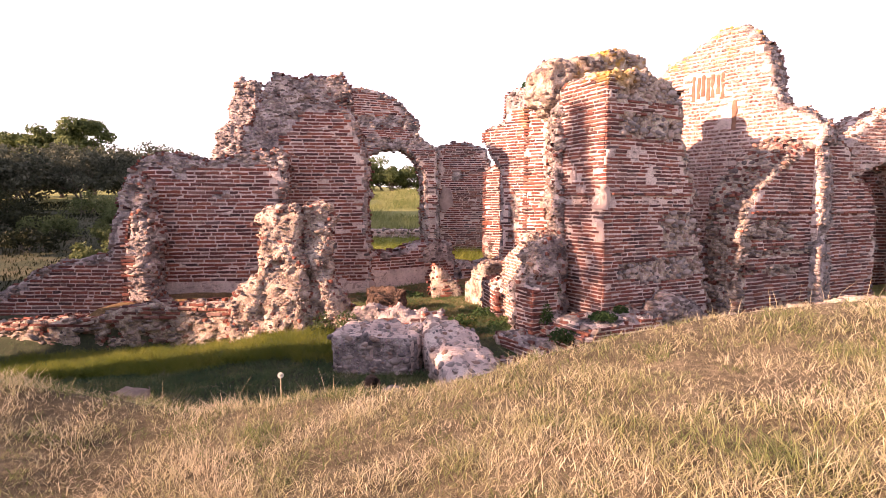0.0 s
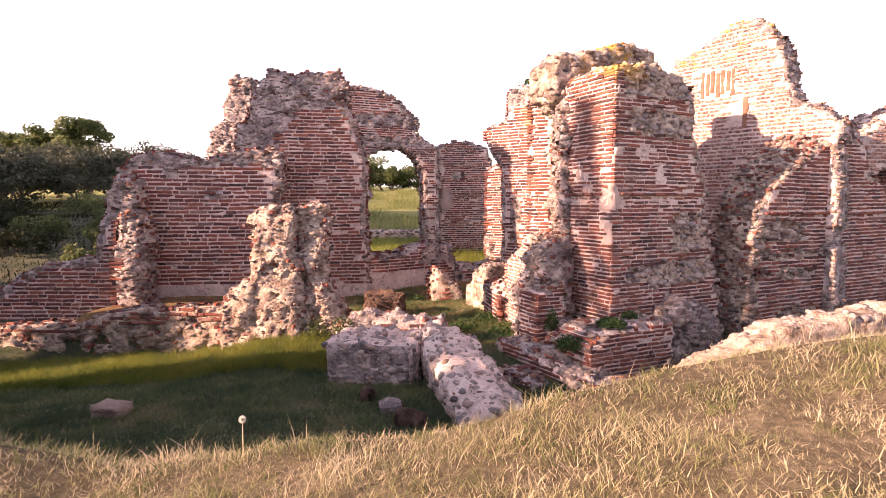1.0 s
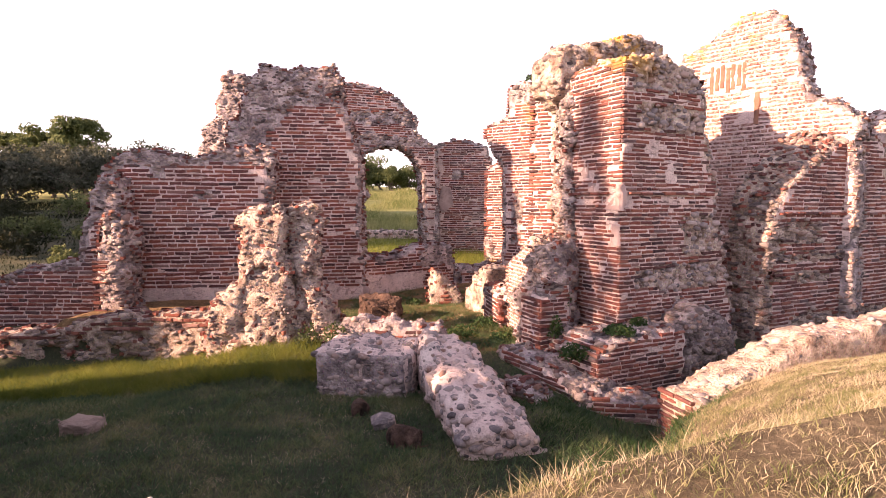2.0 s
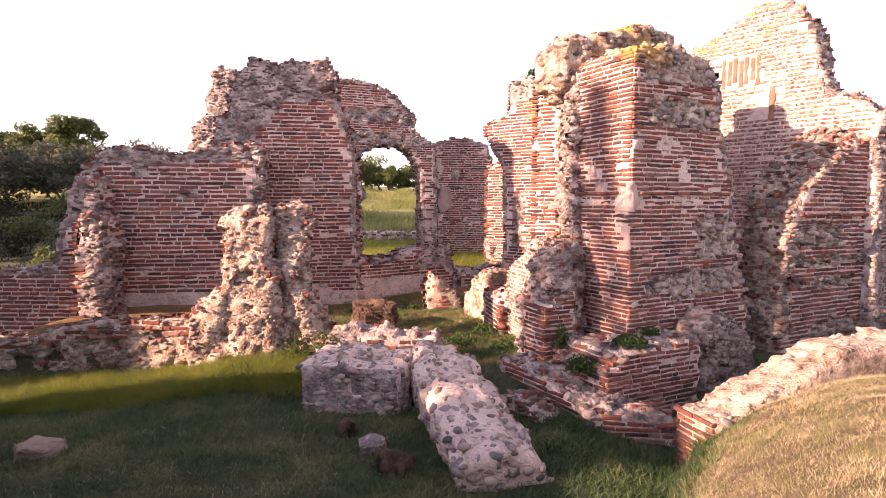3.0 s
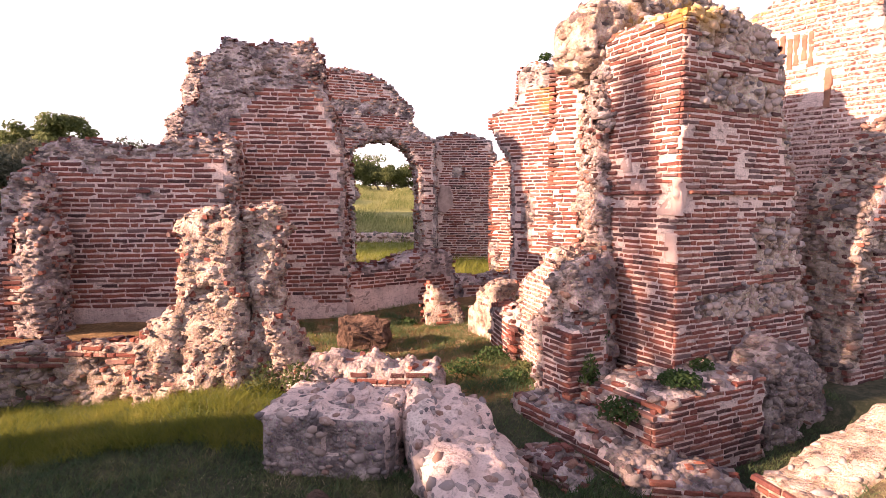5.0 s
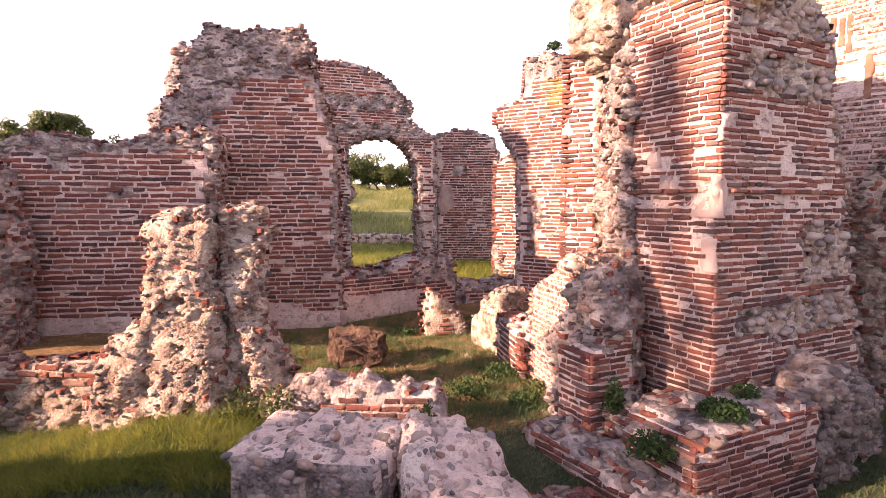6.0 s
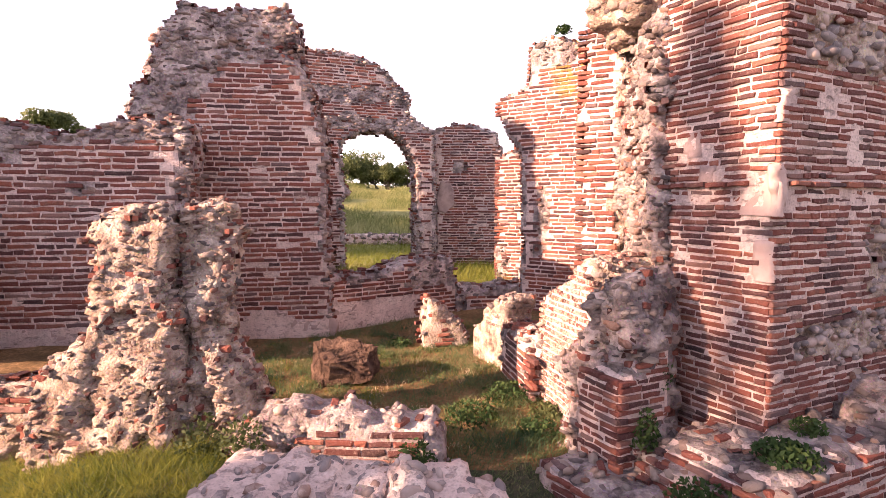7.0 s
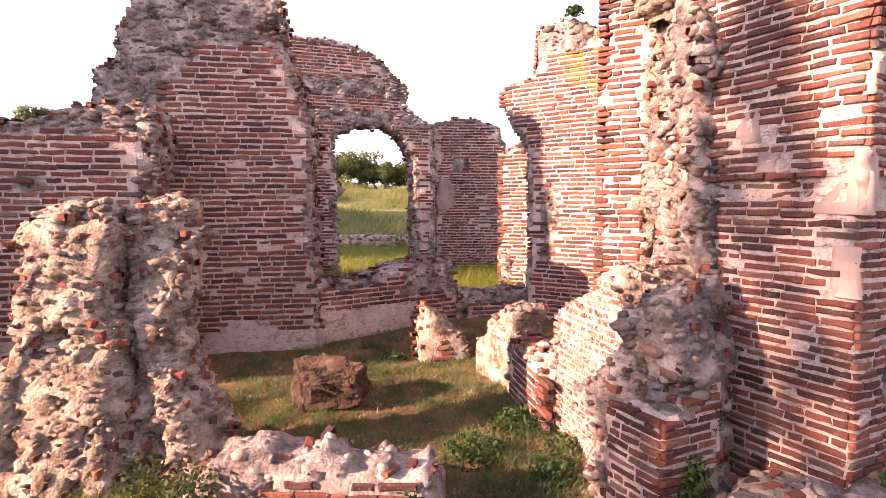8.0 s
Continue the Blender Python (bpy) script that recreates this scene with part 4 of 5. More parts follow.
raise_wall("wall_back_stub", "tall weathered wall stub with a plastered face", (-7.0, 16.3), (-4.0, 16.3), 0.7,
           [(0.2, 0), (0.3, 3.4), (0.5, 4.3), (0.88, 4.6), (0.98, 5.6), (1.2, 5.8), (1.6, 5.7), (1.85, 4.9), (3.0, 4.0), (3.0, 0)],
           rubble=[rect(-1, -1, 4, 7)], stone_rate=1.1, apart=0.38, bits=0.15, ragged=0.08, seed=20)

# the alcove and the low walls before it
alcove = raise_wall("wall_alcove", "ruined brick alcove wall with a rubble top", (-6.9, 11.5), (-3.7, 12.0), 0.8,
                    [(0.2, -0.3), (0.25, 2.4), (0.35, 2.8), (0.65, 3.1), (1.2, 3.3), (1.6, 3.2), (2.2, 3.15), (2.85, 3.3), (3.3, 3.4), (3.6, 3.3), (3.6, -0.3)],
                    rubble=[rect(0, 3.0, 4, 4), rect(-0.1, 2.3, 0.75, 3.5), rect(1.45, 2.8, 1.55, 2.85), rect(2.2, 2.38, 2.45, 2.42)], plaster=[rect(0.8, -0.3, 3.2, 0.58)], crumble=0.12, parts=(1.6, 3.3, 0.5, 2.2), course=0.08, stone_rate=1.2, apart=0.38, seed=21)
plaster_patch(alcove, [(0.9, 0.2), (3.1, 0.2), (3.0, 0.62), (2.4, 0.55), (1.6, 0.66), (0.95, 0.6)], 22, proud=0.004, ragged=0.13, label="stained plaster skirting")
raise_wall("wall_pilaster", "broken pilaster of brick and stones", (-6.6, 10.72), (-5.4, 10.72), 0.75,
           [(0.42, -0.6), (0.46, 0.9), (0.52, 1.7), (0.6, 2.0), (0.78, 2.12), (0.98, 2.0), (1.0, 1.5), (0.95, 1.0), (0.98, 0.3), (1.0, -0.6)],
           rubble=[rect(0.6, -1, 1.5, 3)], faces="fl", ragged=0.05, crumble=0.06, stone_rate=1.3, apart=0.38, embed=0.16, stone_size=(0.05, 0.13), stone_parts=90, seed=23)
raise_wall("wall_sloping", "long low brick wall with a sloping top", (-9.0, 10.86), (-5.8, 10.86), 0.6,
           [(-1.5, -0.8), (-1.5, 0.0), (0.3, 0.5), (0.72, 0.68), (1.05, 0.95), (1.38, 1.05), (2.01, 1.17), (2.4, 1.28), (2.56, 1.9), (2.74, 2.4), (2.95, 2.7), (3.2, 2.75), (3.26, 2.1), (3.26, -0.8)],
           rubble=[rect(2.4, 1.9, 3.5, 3.0)], crumble=0.12, stone_rate=1.1, apart=0.38, parts=(0.8, 2.8, 0.2, 1.2), seed=24)
raise_wall("wall_footing", "low rubble footing wall with brick courses on top", (-7.5, 9.72), (-3.0, 9.57), 0.55,
           [(-1.2, -0.9), (-1.2, 0.05), (0.0, 0.14), (0.72, 0.16), (1.3, 0.24), (1.79, 0.34), (2.38, 0.46), (3.3, 0.5), (4.1, 0.54), (4.7, 0.62), (4.7, -0.9)],
           holes=[rect(3.93, 0.12, 4.14, 0.38)], rubble=[[(-2, -1), (5, -1), (5, 0.36), (3.0, 0.3), (1.6, 0.16), (0.5, 0.0), (-2, -0.1)]], crumble=0.05, stone_rate=1.5, embed=0.26, stone_size=(0.04, 0.13), apart=0.38, stone_parts=280, parts=(-2, 6, 0.2, 1), material=RUBBLE_MORTAR, core=RUBBLE_MORTAR, seed=25)

# the eroded pillar, two flanks with a groove between
pillar = raise_wall("rubble_pillar", "eroded pillar of rubble, brick ends and mortar", (-3.5, 9.15), (-1.5, 9.15), 0.45,
                    [(-0.04, -0.3), (-0.1, 0.65), (0.08, 0.92), (0.35, 1.14), (0.38, 1.57), (0.27, 2.0), (0.36, 2.17), (0.7, 2.27), (1.0, 2.25), (1.12, 1.81), (1.07, 1.42), (1.17, 0.96), (1.29, -0.3)],
                    rubble=[rect(-1, -1, 3, 3)], ragged=0.07, rough=0.075, round_by=0.22, material=RUBBLE_MORTAR, core=RUBBLE_MORTAR, stone_rate=1.8, apart=0.37, cell=0.06, lean=0.25, embed=0.24, bits=0.22, mixed=True, stone_size=(0.025, 0.078), stone_parts=250, seed=26,
                    category="pillar", kind="thing")
raise_wall("flank", "eroded flank of the pillar", (-3.5, 9.3), (-1.5, 9.36), 0.5,
           [(1.15, -0.3), (1.12, 0.96), (1.03, 1.52), (0.99, 2.2), (1.25, 2.26), (1.5, 2.17), (1.6, 1.95), (1.52, 1.61), (1.61, 1.14), (1.7, 0.83), (1.87, 0.47), (1.98, -0.3)],
           rubble=[rect(-1, -1, 3, 3)], ragged=0.07, rough=0.075, round_by=0.22, material=RUBBLE_MORTAR, core=RUBBLE_MORTAR, stone_rate=1.8, apart=0.37, cell=0.06, lean=0.25, embed=0.24, bits=0.22, mixed=True, stone_size=(0.025, 0.078), seed=27, parent=pillar.top)

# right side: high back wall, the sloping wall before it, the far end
high = raise_wall("wall_high", "high ruined brick wall, painted pale for the sun, with lichen", (4.9, 12.6), (6.9, 10.3), 0.7,
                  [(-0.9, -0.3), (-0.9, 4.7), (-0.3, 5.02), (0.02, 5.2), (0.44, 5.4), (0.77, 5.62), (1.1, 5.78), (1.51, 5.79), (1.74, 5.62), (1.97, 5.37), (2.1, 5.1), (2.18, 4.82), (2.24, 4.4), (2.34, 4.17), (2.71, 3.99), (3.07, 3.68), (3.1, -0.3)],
                  rubble=[rect(-1, -0.4, 3.2, 1.45)], bare=[rect(1.05, 3.75, 1.25, 4.2), rect(0.1, 4.1, 0.4, 4.4)], plaster=[rect(0.55, 4.32, 1.25, 4.95), rect(1.2, 3.75, 1.55, 4.3)], crumble=0.04, bits=0.12, stone_rate=0.9, apart=0.4, embed=0.25, clay=SUNLIT_BRICK, proud=0.01, parts=(0.2, 3, 3.4, 5.8), seed=28)
for k in range(7):
    tx = 0.58 + 0.1 * k + 0.008 * (k % 2)
    raise_wall("tile_strip", "upright orange flue tile set in the wall" if k == 0 else "", high.world(np.array(tx), np.array(-0.012), np.array(0.0))[:2],
               high.world(np.array(tx + 0.085), np.array(-0.012), np.array(0.0))[:2], 0.08, rect(0, 4.36 + 0.05 * (k % 3), 0.085, 4.9 - 0.04 * (k % 2)),
               brick=False, stone_rate=0.0, cell=0.03, ragged=0.015, rough=-0.02, round_by=0.01, material=TILE, seed=60 + k, parent=high.top)
raise_wall("tile_strip", "", high.world(np.array(1.42), np.array(-0.03), np.array(0.0))[:2], high.world(np.array(1.52), np.array(-0.03), np.array(0.0))[:2], 0.08,
           rect(0, 3.7, 0.1, 4.3), brick=False, stone_rate=0.0, cell=0.03, ragged=0.015, rough=-0.02, round_by=0.01, material=TILE, seed=70, parent=high.top)
raise_wall("wall_slanting", "ruined wall of brick and stone bands, slanting sunlit top", (4.9, 9.5), (7.2, 10.6), 0.7,
           [(0.1, -0.4), (0.16, 1.2), (0.2, 1.95), (0.33, 2.17), (0.56, 2.49), (0.85, 2.72), (1.19, 2.93), (1.74, 3.2), (2.15, 3.32), (3.0, 3.4), (3.3, 3.3), (3.42, 2.8), (4.0, 2.6), (4.3, 2.0), (4.3, -0.4)],
           rubble=[rect(0.1, 1.6, 1.5, 1.93), rect(0.1, 1.32, 2.4, 1.42), rect(0.1, 0.96, 2.3, 1.08), rect(-0.1, 0.3, 0.36, 1.7), rect(0.9, -0.1, 3.6, 0.4)], plaster=[rect(2.35, 1.0, 2.6, 1.25)], stone_size=(0.05, 0.11), stone_rate=2.2, embed=0.06, apart=0.36, crumble=0.05,
           rise=0.42, faces="f", core=RUBBLE_MORTAR, parts=(0, 3, 0.3, 2.5), stone_parts=150, ledges=(2.1,), course=0.066, seed=29)
raise_wall("wall_end", "ruined vault springing in brick painted pale for the sun, with lichen", (7.2, 11.3), (9.8, 11.8), 1.3,
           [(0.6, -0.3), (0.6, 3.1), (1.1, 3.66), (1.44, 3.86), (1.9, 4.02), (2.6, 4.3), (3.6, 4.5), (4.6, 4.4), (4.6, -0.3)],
           holes=[[(0.95, -0.4), (1.0, 1.6), (1.2, 2.4), (1.6, 2.9), (2.1, 3.1), (2.7, 3.1), (3.2, 2.8), (3.5, 2.2), (3.6, -0.4)]], crumble=0.05, clay=SUNLIT_BRICK, core=MORTAR, seed=30)
raise_wall("wall_end", "shaded brick wall behind the vault", (7.6, 13.6), (12.0, 13.9), 0.5, [(0, -0.3), (0, 3.2), (2, 3.4), (4.4, 3.3), (4.4, -0.3)], seed=54)

# plinth, platforms and low walls in the fore
raise_wall("plinth", "brick plinth of the pier, broken top", (1.95, 7.74), (3.38, 8.42), 1.0,
           [(0, -0.5), (0, 0.28), (0.25, 0.48), (0.8, 0.52), (1.58, 0.58), (1.6, -0.5)], faces="fl", crumble=0.03, ragged=0.03, inset=0.05, stone_rate=0.9, apart=0.4, bits=0.2, embed=0.22, parts=(0.0, 1.6, -0.5, 0.5), course=0.059, seed=31)
raise_wall("platform", "low brick platform with weathered top", (0.8, 8.85), (1.64, 7.45), 0.75,
           [(0, -0.45), (0, 0.2), (0.6, 0.18), (1.2, 0.08), (1.63, 0.0), (1.64, -0.45)], faces="f", crumble=0.02, ragged=0.03, inset=0.04, stone_rate=0.9, apart=0.4, bits=0.15, embed=0.22, parts=(0, 2, -1, 1), course=0.059, seed=32)
raise_wall("platform", "low brick footing below the plinth", (1.6, 7.42), (2.65, 7.3), 0.6,
           [(0, -0.5), (0, -0.02), (0.6, -0.06), (1.05, -0.12), (1.05, -0.5)], faces="f", crumble=0.02, ragged=0.03, inset=0.04, stone_rate=0.9, apart=0.4, bits=0.15, embed=0.22, parts=(0, 2, -1, 1), course=0.059, seed=33)
raise_wall("low_wall", "low sunlit retaining wall with a mortared top", (2.6, 6.48), (6.3, 7.65), 0.55,
           [(0, -0.5), (0, 0.2), (0.3, 0.27), (0.6, 0.38), (0.9, 0.45), (1.16, 0.64), (1.6, 0.74), (2.5, 0.8), (4.0, 0.92), (4.0, -0.5)], faces="l", crumble=0.05, ragged=0.035, inset=0.05, rough=0.01, stone_rate=0.9, stone_size=(0.04, 0.14), cobble=True, bits=0.0, embed=0.42, material=RUBBLE_MORTAR, core=RUBBLE_MORTAR, course=0.062, seed=34)
raise_wall("low_wall", "low front wall of brick capped with mortar", (-1.75, 8.98), (0.1, 8.88), 0.45,
           [(0, -0.2), (0, 0.2), (0.3, 0.5), (0.6, 0.57), (1.2, 0.5), (1.75, 0.47), (1.85, 0.2), (1.85, -0.2)], rubble=[rect(-0.2, -0.2, 0.72, 0.7), rect(-0.2, 0.4, 2, 0.7)], crumble=0.1, ragged=0.05, rough=0.02,
           stone_rate=0.7, stone_size=(0.03, 0.10), apart=0.4, bits=0.08, embed=0.38, cobble=True, inset=0.05, parts=(0, 2, -0.2, 1), material=WEATHERED, core=WEATHERED, seed=35)
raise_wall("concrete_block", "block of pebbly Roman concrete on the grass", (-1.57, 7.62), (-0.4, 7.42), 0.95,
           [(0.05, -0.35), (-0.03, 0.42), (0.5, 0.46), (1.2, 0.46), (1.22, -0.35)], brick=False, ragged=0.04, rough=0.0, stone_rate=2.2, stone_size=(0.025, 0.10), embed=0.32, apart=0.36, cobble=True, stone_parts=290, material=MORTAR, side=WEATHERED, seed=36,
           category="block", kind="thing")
raise_wall("fallen_beam", "long fallen wall piece of pebbles and mortar", (0.16, 5.8), (1.06, 6.02), 2.3,
           [(0.02, -0.35), (0.0, 0.08), (0.2, 0.16), (0.6, 0.12), (0.82, 0.0), (0.93, -0.2), (0.96, -0.35)], brick=False, ragged=0.05, rough=0.01, stone_rate=2.6, stone_size=(0.03, 0.12), embed=0.30, apart=0.36, cobble=True,
           rise=0.18, stone_parts=295, seed=37, category="masonry", kind="thing")
raise_wall("wall_field", "long low dry wall in the meadow", (-6.0, 25.0), (5.0, 25.3), 0.5, [(0, 0.3), (0, 1.08), (5, 1.12), (11, 1.16), (11, 0.3)], brick=False, stone_rate=0.9,
           stone_size=(0.09, 0.2), cell=0.1, seed=38)

raise_wall("rubble_footing", "grey rubble core beside the brick plinth", (3.42, 8.48), (4.5, 9.02), 0.7,
           [(0, -0.5), (0, 0.7), (0.4, 0.8), (0.85, 0.62), (1.1, 0.2), (1.2, -0.5)], brick=False, ragged=0.06, rough=0.04, stone_rate=1.4, apart=0.38, stone_size=(0.035, 0.10), embed=0.2,
           material=WEATHERED, stone_parts=120, seed=51)
raise_wall("broken_brickwork", "broken low brickwork beside the fallen masonry", (0.62, 7.75), (1.28, 7.08), 0.5,
           [(0, -0.5), (0, 0.0), (0.4, 0.07), (0.75, -0.1), (0.92, -0.3), (0.94, -0.5)], ragged=0.06, rough=0.03, crumble=0.07, stone_rate=1.0, apart=0.38, bits=0.4, parts=(0, 2, -1, 1), seed=52)


# ---- loose stones ----
def boulder(name, label, place, size, material, seed, rough=0.10, turn=0.0, points=16, boxy=False):
    """An angular stone: the hull of a few points, broken up finer and roughened."""
    r = np.random.default_rng(900 + seed)
    bm = bmesh.new()
    for p in r.uniform(-1, 1, (points, 3)):
        q = p / (np.abs(p).max() ** 0.6 + 1e-6) if boxy else p / (np.linalg.norm(p) ** 0.75 + 1e-6)
        bm.verts.new(q)
    hull = bmesh.ops.convex_hull(bm, input=bm.verts)
    bmesh.ops.delete(bm, geom=[g for g in hull["geom_interior"] if isinstance(g, bmesh.types.BMVert)], context="VERTS")
    bmesh.ops.bevel(bm, geom=list(bm.edges), offset=0.06, segments=1, affect="EDGES")
    bmesh.ops.triangulate(bm, faces=list(bm.faces))
    bmesh.ops.subdivide_edges(bm, edges=list(bm.edges), cuts=4, use_grid_fill=True)
    o = Vector((seed * 7.3, seed * 3.1, seed * 1.7))
    for v in bm.verts:
        p = v.co.copy()
        k = 1 + rough * (noise.noise(p * 1.7 + o) + 0.7 * noise.noise(p * 4.1 + o) + 0.5 * noise.noise(p * 9.0 + o))
        v.co = Vector((p.x * k * size[0], p.y * k * size[1], p.z * k * size[2]))
    me = bpy.data.meshes.new(name)
    bm.to_mesh(me)
    bm.free()
    me.materials.append(material)
    ob = new(name, me)
    ob.matrix_world = Matrix.Translation(place) @ Matrix.Rotation(turn, 4, "Z")
    return tagged(ob, label, "rock")


boulder("boulder", "brown pitted block of rock on the floor", (-1.15, 11.35, 0.26), (0.42, 0.34, 0.30), ROCK, 1, 0.17, 0.2, 26, True)
boulder("stone", "grey boulder in the grass", (-3.7, 6.5, ground_at(-3.7, 6.5) + 0.06), (0.24, 0.18, 0.12), STONE, 2, points=30)
boulder("stone", "reddish block of stone in the grass", (-0.9, 6.95, ground_at(-0.9, 6.95) + 0.06), (0.12, 0.12, 0.14), ROCK, 3, points=24)
boulder("stone", "grey stone beside the fallen masonry", (-0.6, 6.6, ground_at(-0.6, 6.6) + 0.05), (0.15, 0.13, 0.12), COBBLE, 4, points=30)
boulder("stone", "large brown stone in the grass", (-0.35, 6.2, ground_at(-0.35, 6.2) + 0.05), (0.2, 0.16, 0.15), ROCK, 5, points=22)


# ---- grass ----
def blades(name, x, y, z, height, width, lean, material, label, wind=(0.3, 0.1)):
    """Many grass blades as one mesh: a bent sliver with a pointed tip each."""
    n = len(x)
    a = rng.uniform(0, 2 * math.pi, n)
    dx, dy = np.cos(a), np.sin(a)
    b = rng.uniform(0, 2 * math.pi, n)
    lx, ly = np.cos(b) * lean + wind[0] * height * 0.6, np.sin(b) * lean + wind[1] * height * 0.6
    base = np.stack([x, y, z - 0.01], 1)
    side = np.stack([dx * width / 2, dy * width / 2, np.zeros(n)], 1)
    tip = base + np.stack([lx, ly, height * (1 - 0.25 * np.clip(lean / (height + 1e-6), 0, 1.5))], 1)
    mid = base + np.stack([lx * 0.3, ly * 0.3, height * 0.42], 1)
    v = np.stack([base, mid + side, mid - side, tip], 1).reshape(-1, 3)
    k = np.arange(n)[:, None] * 4
    me = mesh_of(name, v, [k + np.array([[0, 1, 2]]), k + np.array([[2, 1, 3]])], material)
    return tagged(new(name, me), label, "grass", kind="stuff")


def scatter(n, x0, x1, y0, y1, keep=None):
    x, y = rng.uniform(x0, x1, n), rng.uniform(y0, y1, n)
    if keep is not None:
        k = keep(x, y)
        x, y = x[k], y[k]
    return x, y


def patchy(x, y, scale, seed=0.0):
    return vnoise(np.stack([x, y, np.zeros(len(x))], 1), scale, seed)


def bank_grass():
    n = 430000
    y = 0.4 + 6.6 * rng.random(n) ** 1.5
    x = rng.uniform(-1, 1, n) * (0.9 * y + 0.8) + 0.4
    z = turf(x, y)
    k = (z > 0.1) & (x > -5) & (x < 8)
    x, y, z = x[k], y[k], z[k]
    p = patchy(x, y, 2.2)
    q = patchy(x, y, 6.0, 3)
    k = rng.random(len(x)) < 0.75 + 0.6 * q
    x, y, z, p, q = x[k], y[k], z[k], p[k], q[k]
    h = np.clip(rng.normal(0.03, 0.013, len(x)) * (1 + 0.8 * p + 0.6 * q), 0.008, 0.11)
    blades("bank_grass", x, y, z, h, rng.uniform(0.0013, 0.0027, len(x)), h * rng.uniform(0.2, 1.4, len(x)), DRY, "dry patchy straw-coloured grass on the bank", (0.1, 0.0))
    x, y = scatter(30000, -4.5, 6, 0.6, 6.4)
    z = turf(x, y)
    k = z > 0.15
    x, y, z = x[k], y[k], z[k]
    h = rng.uniform(0.006, 0.02, len(x))
    blades("fallen_straw", x, y, z + 0.008, h, rng.uniform(0.0008, 0.0017, len(x)), rng.uniform(0.02, 0.09, len(x)), STRAW, "fallen straw lying on the bank", (0.0, 0.0))
    x, y = scatter(105000, 0.8, 6.5, 2.6, 7.4)
    z = turf(x, y)
    k = (z > 0.12) & (patchy(x, y, 5.0, 3) > -0.35)
    x, y, z = x[k], y[k], z[k]
    h = np.clip(rng.normal(0.032, 0.014, len(x)) * (1 + 0.7 * patchy(x, y, 2.0)), 0.01, 0.10)
    blades("slope_grass", x, y, z, h, rng.uniform(0.002, 0.0042, len(x)), h * rng.uniform(0.2, 1.3, len(x)), DRY, "dry grass on the slope above the low wall", (0.1, 0.0))
    x = rng.uniform(-3.2, 2.6, 300)
    y = 1.9 + rng.normal(0.15, 0.25, len(x))
    z = turf(x, y)
    h = rng.uniform(0.04, 0.13, len(x))
    blades("grass_stalks", x, y, z, h, np.full(len(x), 0.0016), h * rng.uniform(0.1, 0.6, len(x)), STRAW, "tall thin dry stalks along the edge of the bank", (0.1, 0.0))


def court_grass():
    x, y = scatter(170000, -8, 4.6, 3.6, 9.7)
    z = turf(x, y)
    k = (z < 0.25) | (x > 1.2) & (y > 7.4) & (z < 0.4)
    x, y, z = x[k], y[k], z[k]
    tall = smoothstep(7.6, 8.8, y) * smoothstep(-0.9, -1.8, x) * smoothstep(-8.5, -6.0, x)
    p = patchy(x, y, 0.9, 4)
    h = np.clip(rng.normal(0.06, 0.025, len(x)) * (1 + 0.45 * p) + 0.12 * tall * rng.uniform(0.3, 1, len(x)), 0.02, 0.3)
    blades("court_grass", x, y, z, h, rng.uniform(0.005, 0.010, len(x)), h * rng.uniform(0.3, 1.3, len(x)), GREEN, "green grass in the sunken court")


def floor_grass():
    x, y = scatter(34000, -3.2, 2.2, 9.2, 14.6)
    k = patchy(x, y, 1.3, 7) > 0.02 + 0.5 * rng.random(len(x)) ** 2 - 0.12
    x, y = x[k], y[k]
    h = np.clip(rng.normal(0.05, 0.025, len(x)), 0.015, 0.18)
    blades("floor_grass", x, y, turf(x, y), h, rng.uniform(0.004, 0.009, len(x)), h * rng.uniform(0.3, 1.1, len(x)), GREEN, "patchy low grass on the earth floor")


def meadow_grass():
    x, y = scatter(26000, -5, 4.5, 15.4, 25)
    h = rng.uniform(0.12, 0.5, len(x)) * (1 + 0.5 * patchy(x, y, 0.7)) * np.interp(y, [15, 18, 20, 25], [1.1, 1.0, 0.6, 0.45])
    blades("meadow_grass", x, y, turf(x, y), h, rng.uniform(0.007, 0.015, len(x)), h * rng.uniform(0.2, 0.8, len(x)), FRESH, "tall green grass behind the walls")
    x, y = scatter(52000, -14, 9, 25, 62)
    p = patchy(x, y, 0.25, 2)
    k = p > -0.25
    x, y, p = x[k], y[k], p[k]
    h = rng.uniform(0.2, 0.6, len(x)) * (1 + 0.8 * p)
    blades("meadow_grass", x, y, turf(x, y), h, rng.uniform(0.015, 0.035, len(x)), h * rng.uniform(0.2, 0.7, len(x)), MEADOW, "long grass of the sunny meadow")
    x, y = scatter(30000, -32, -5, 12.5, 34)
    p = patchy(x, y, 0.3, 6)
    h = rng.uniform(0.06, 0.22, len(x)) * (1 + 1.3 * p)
    blades("meadow_grass", x, y, turf(x, y), h, rng.uniform(0.02, 0.05, len(x)), h * 0.4, UNDER_SHADE, "rough undergrowth below the grove, its shade painted dark")


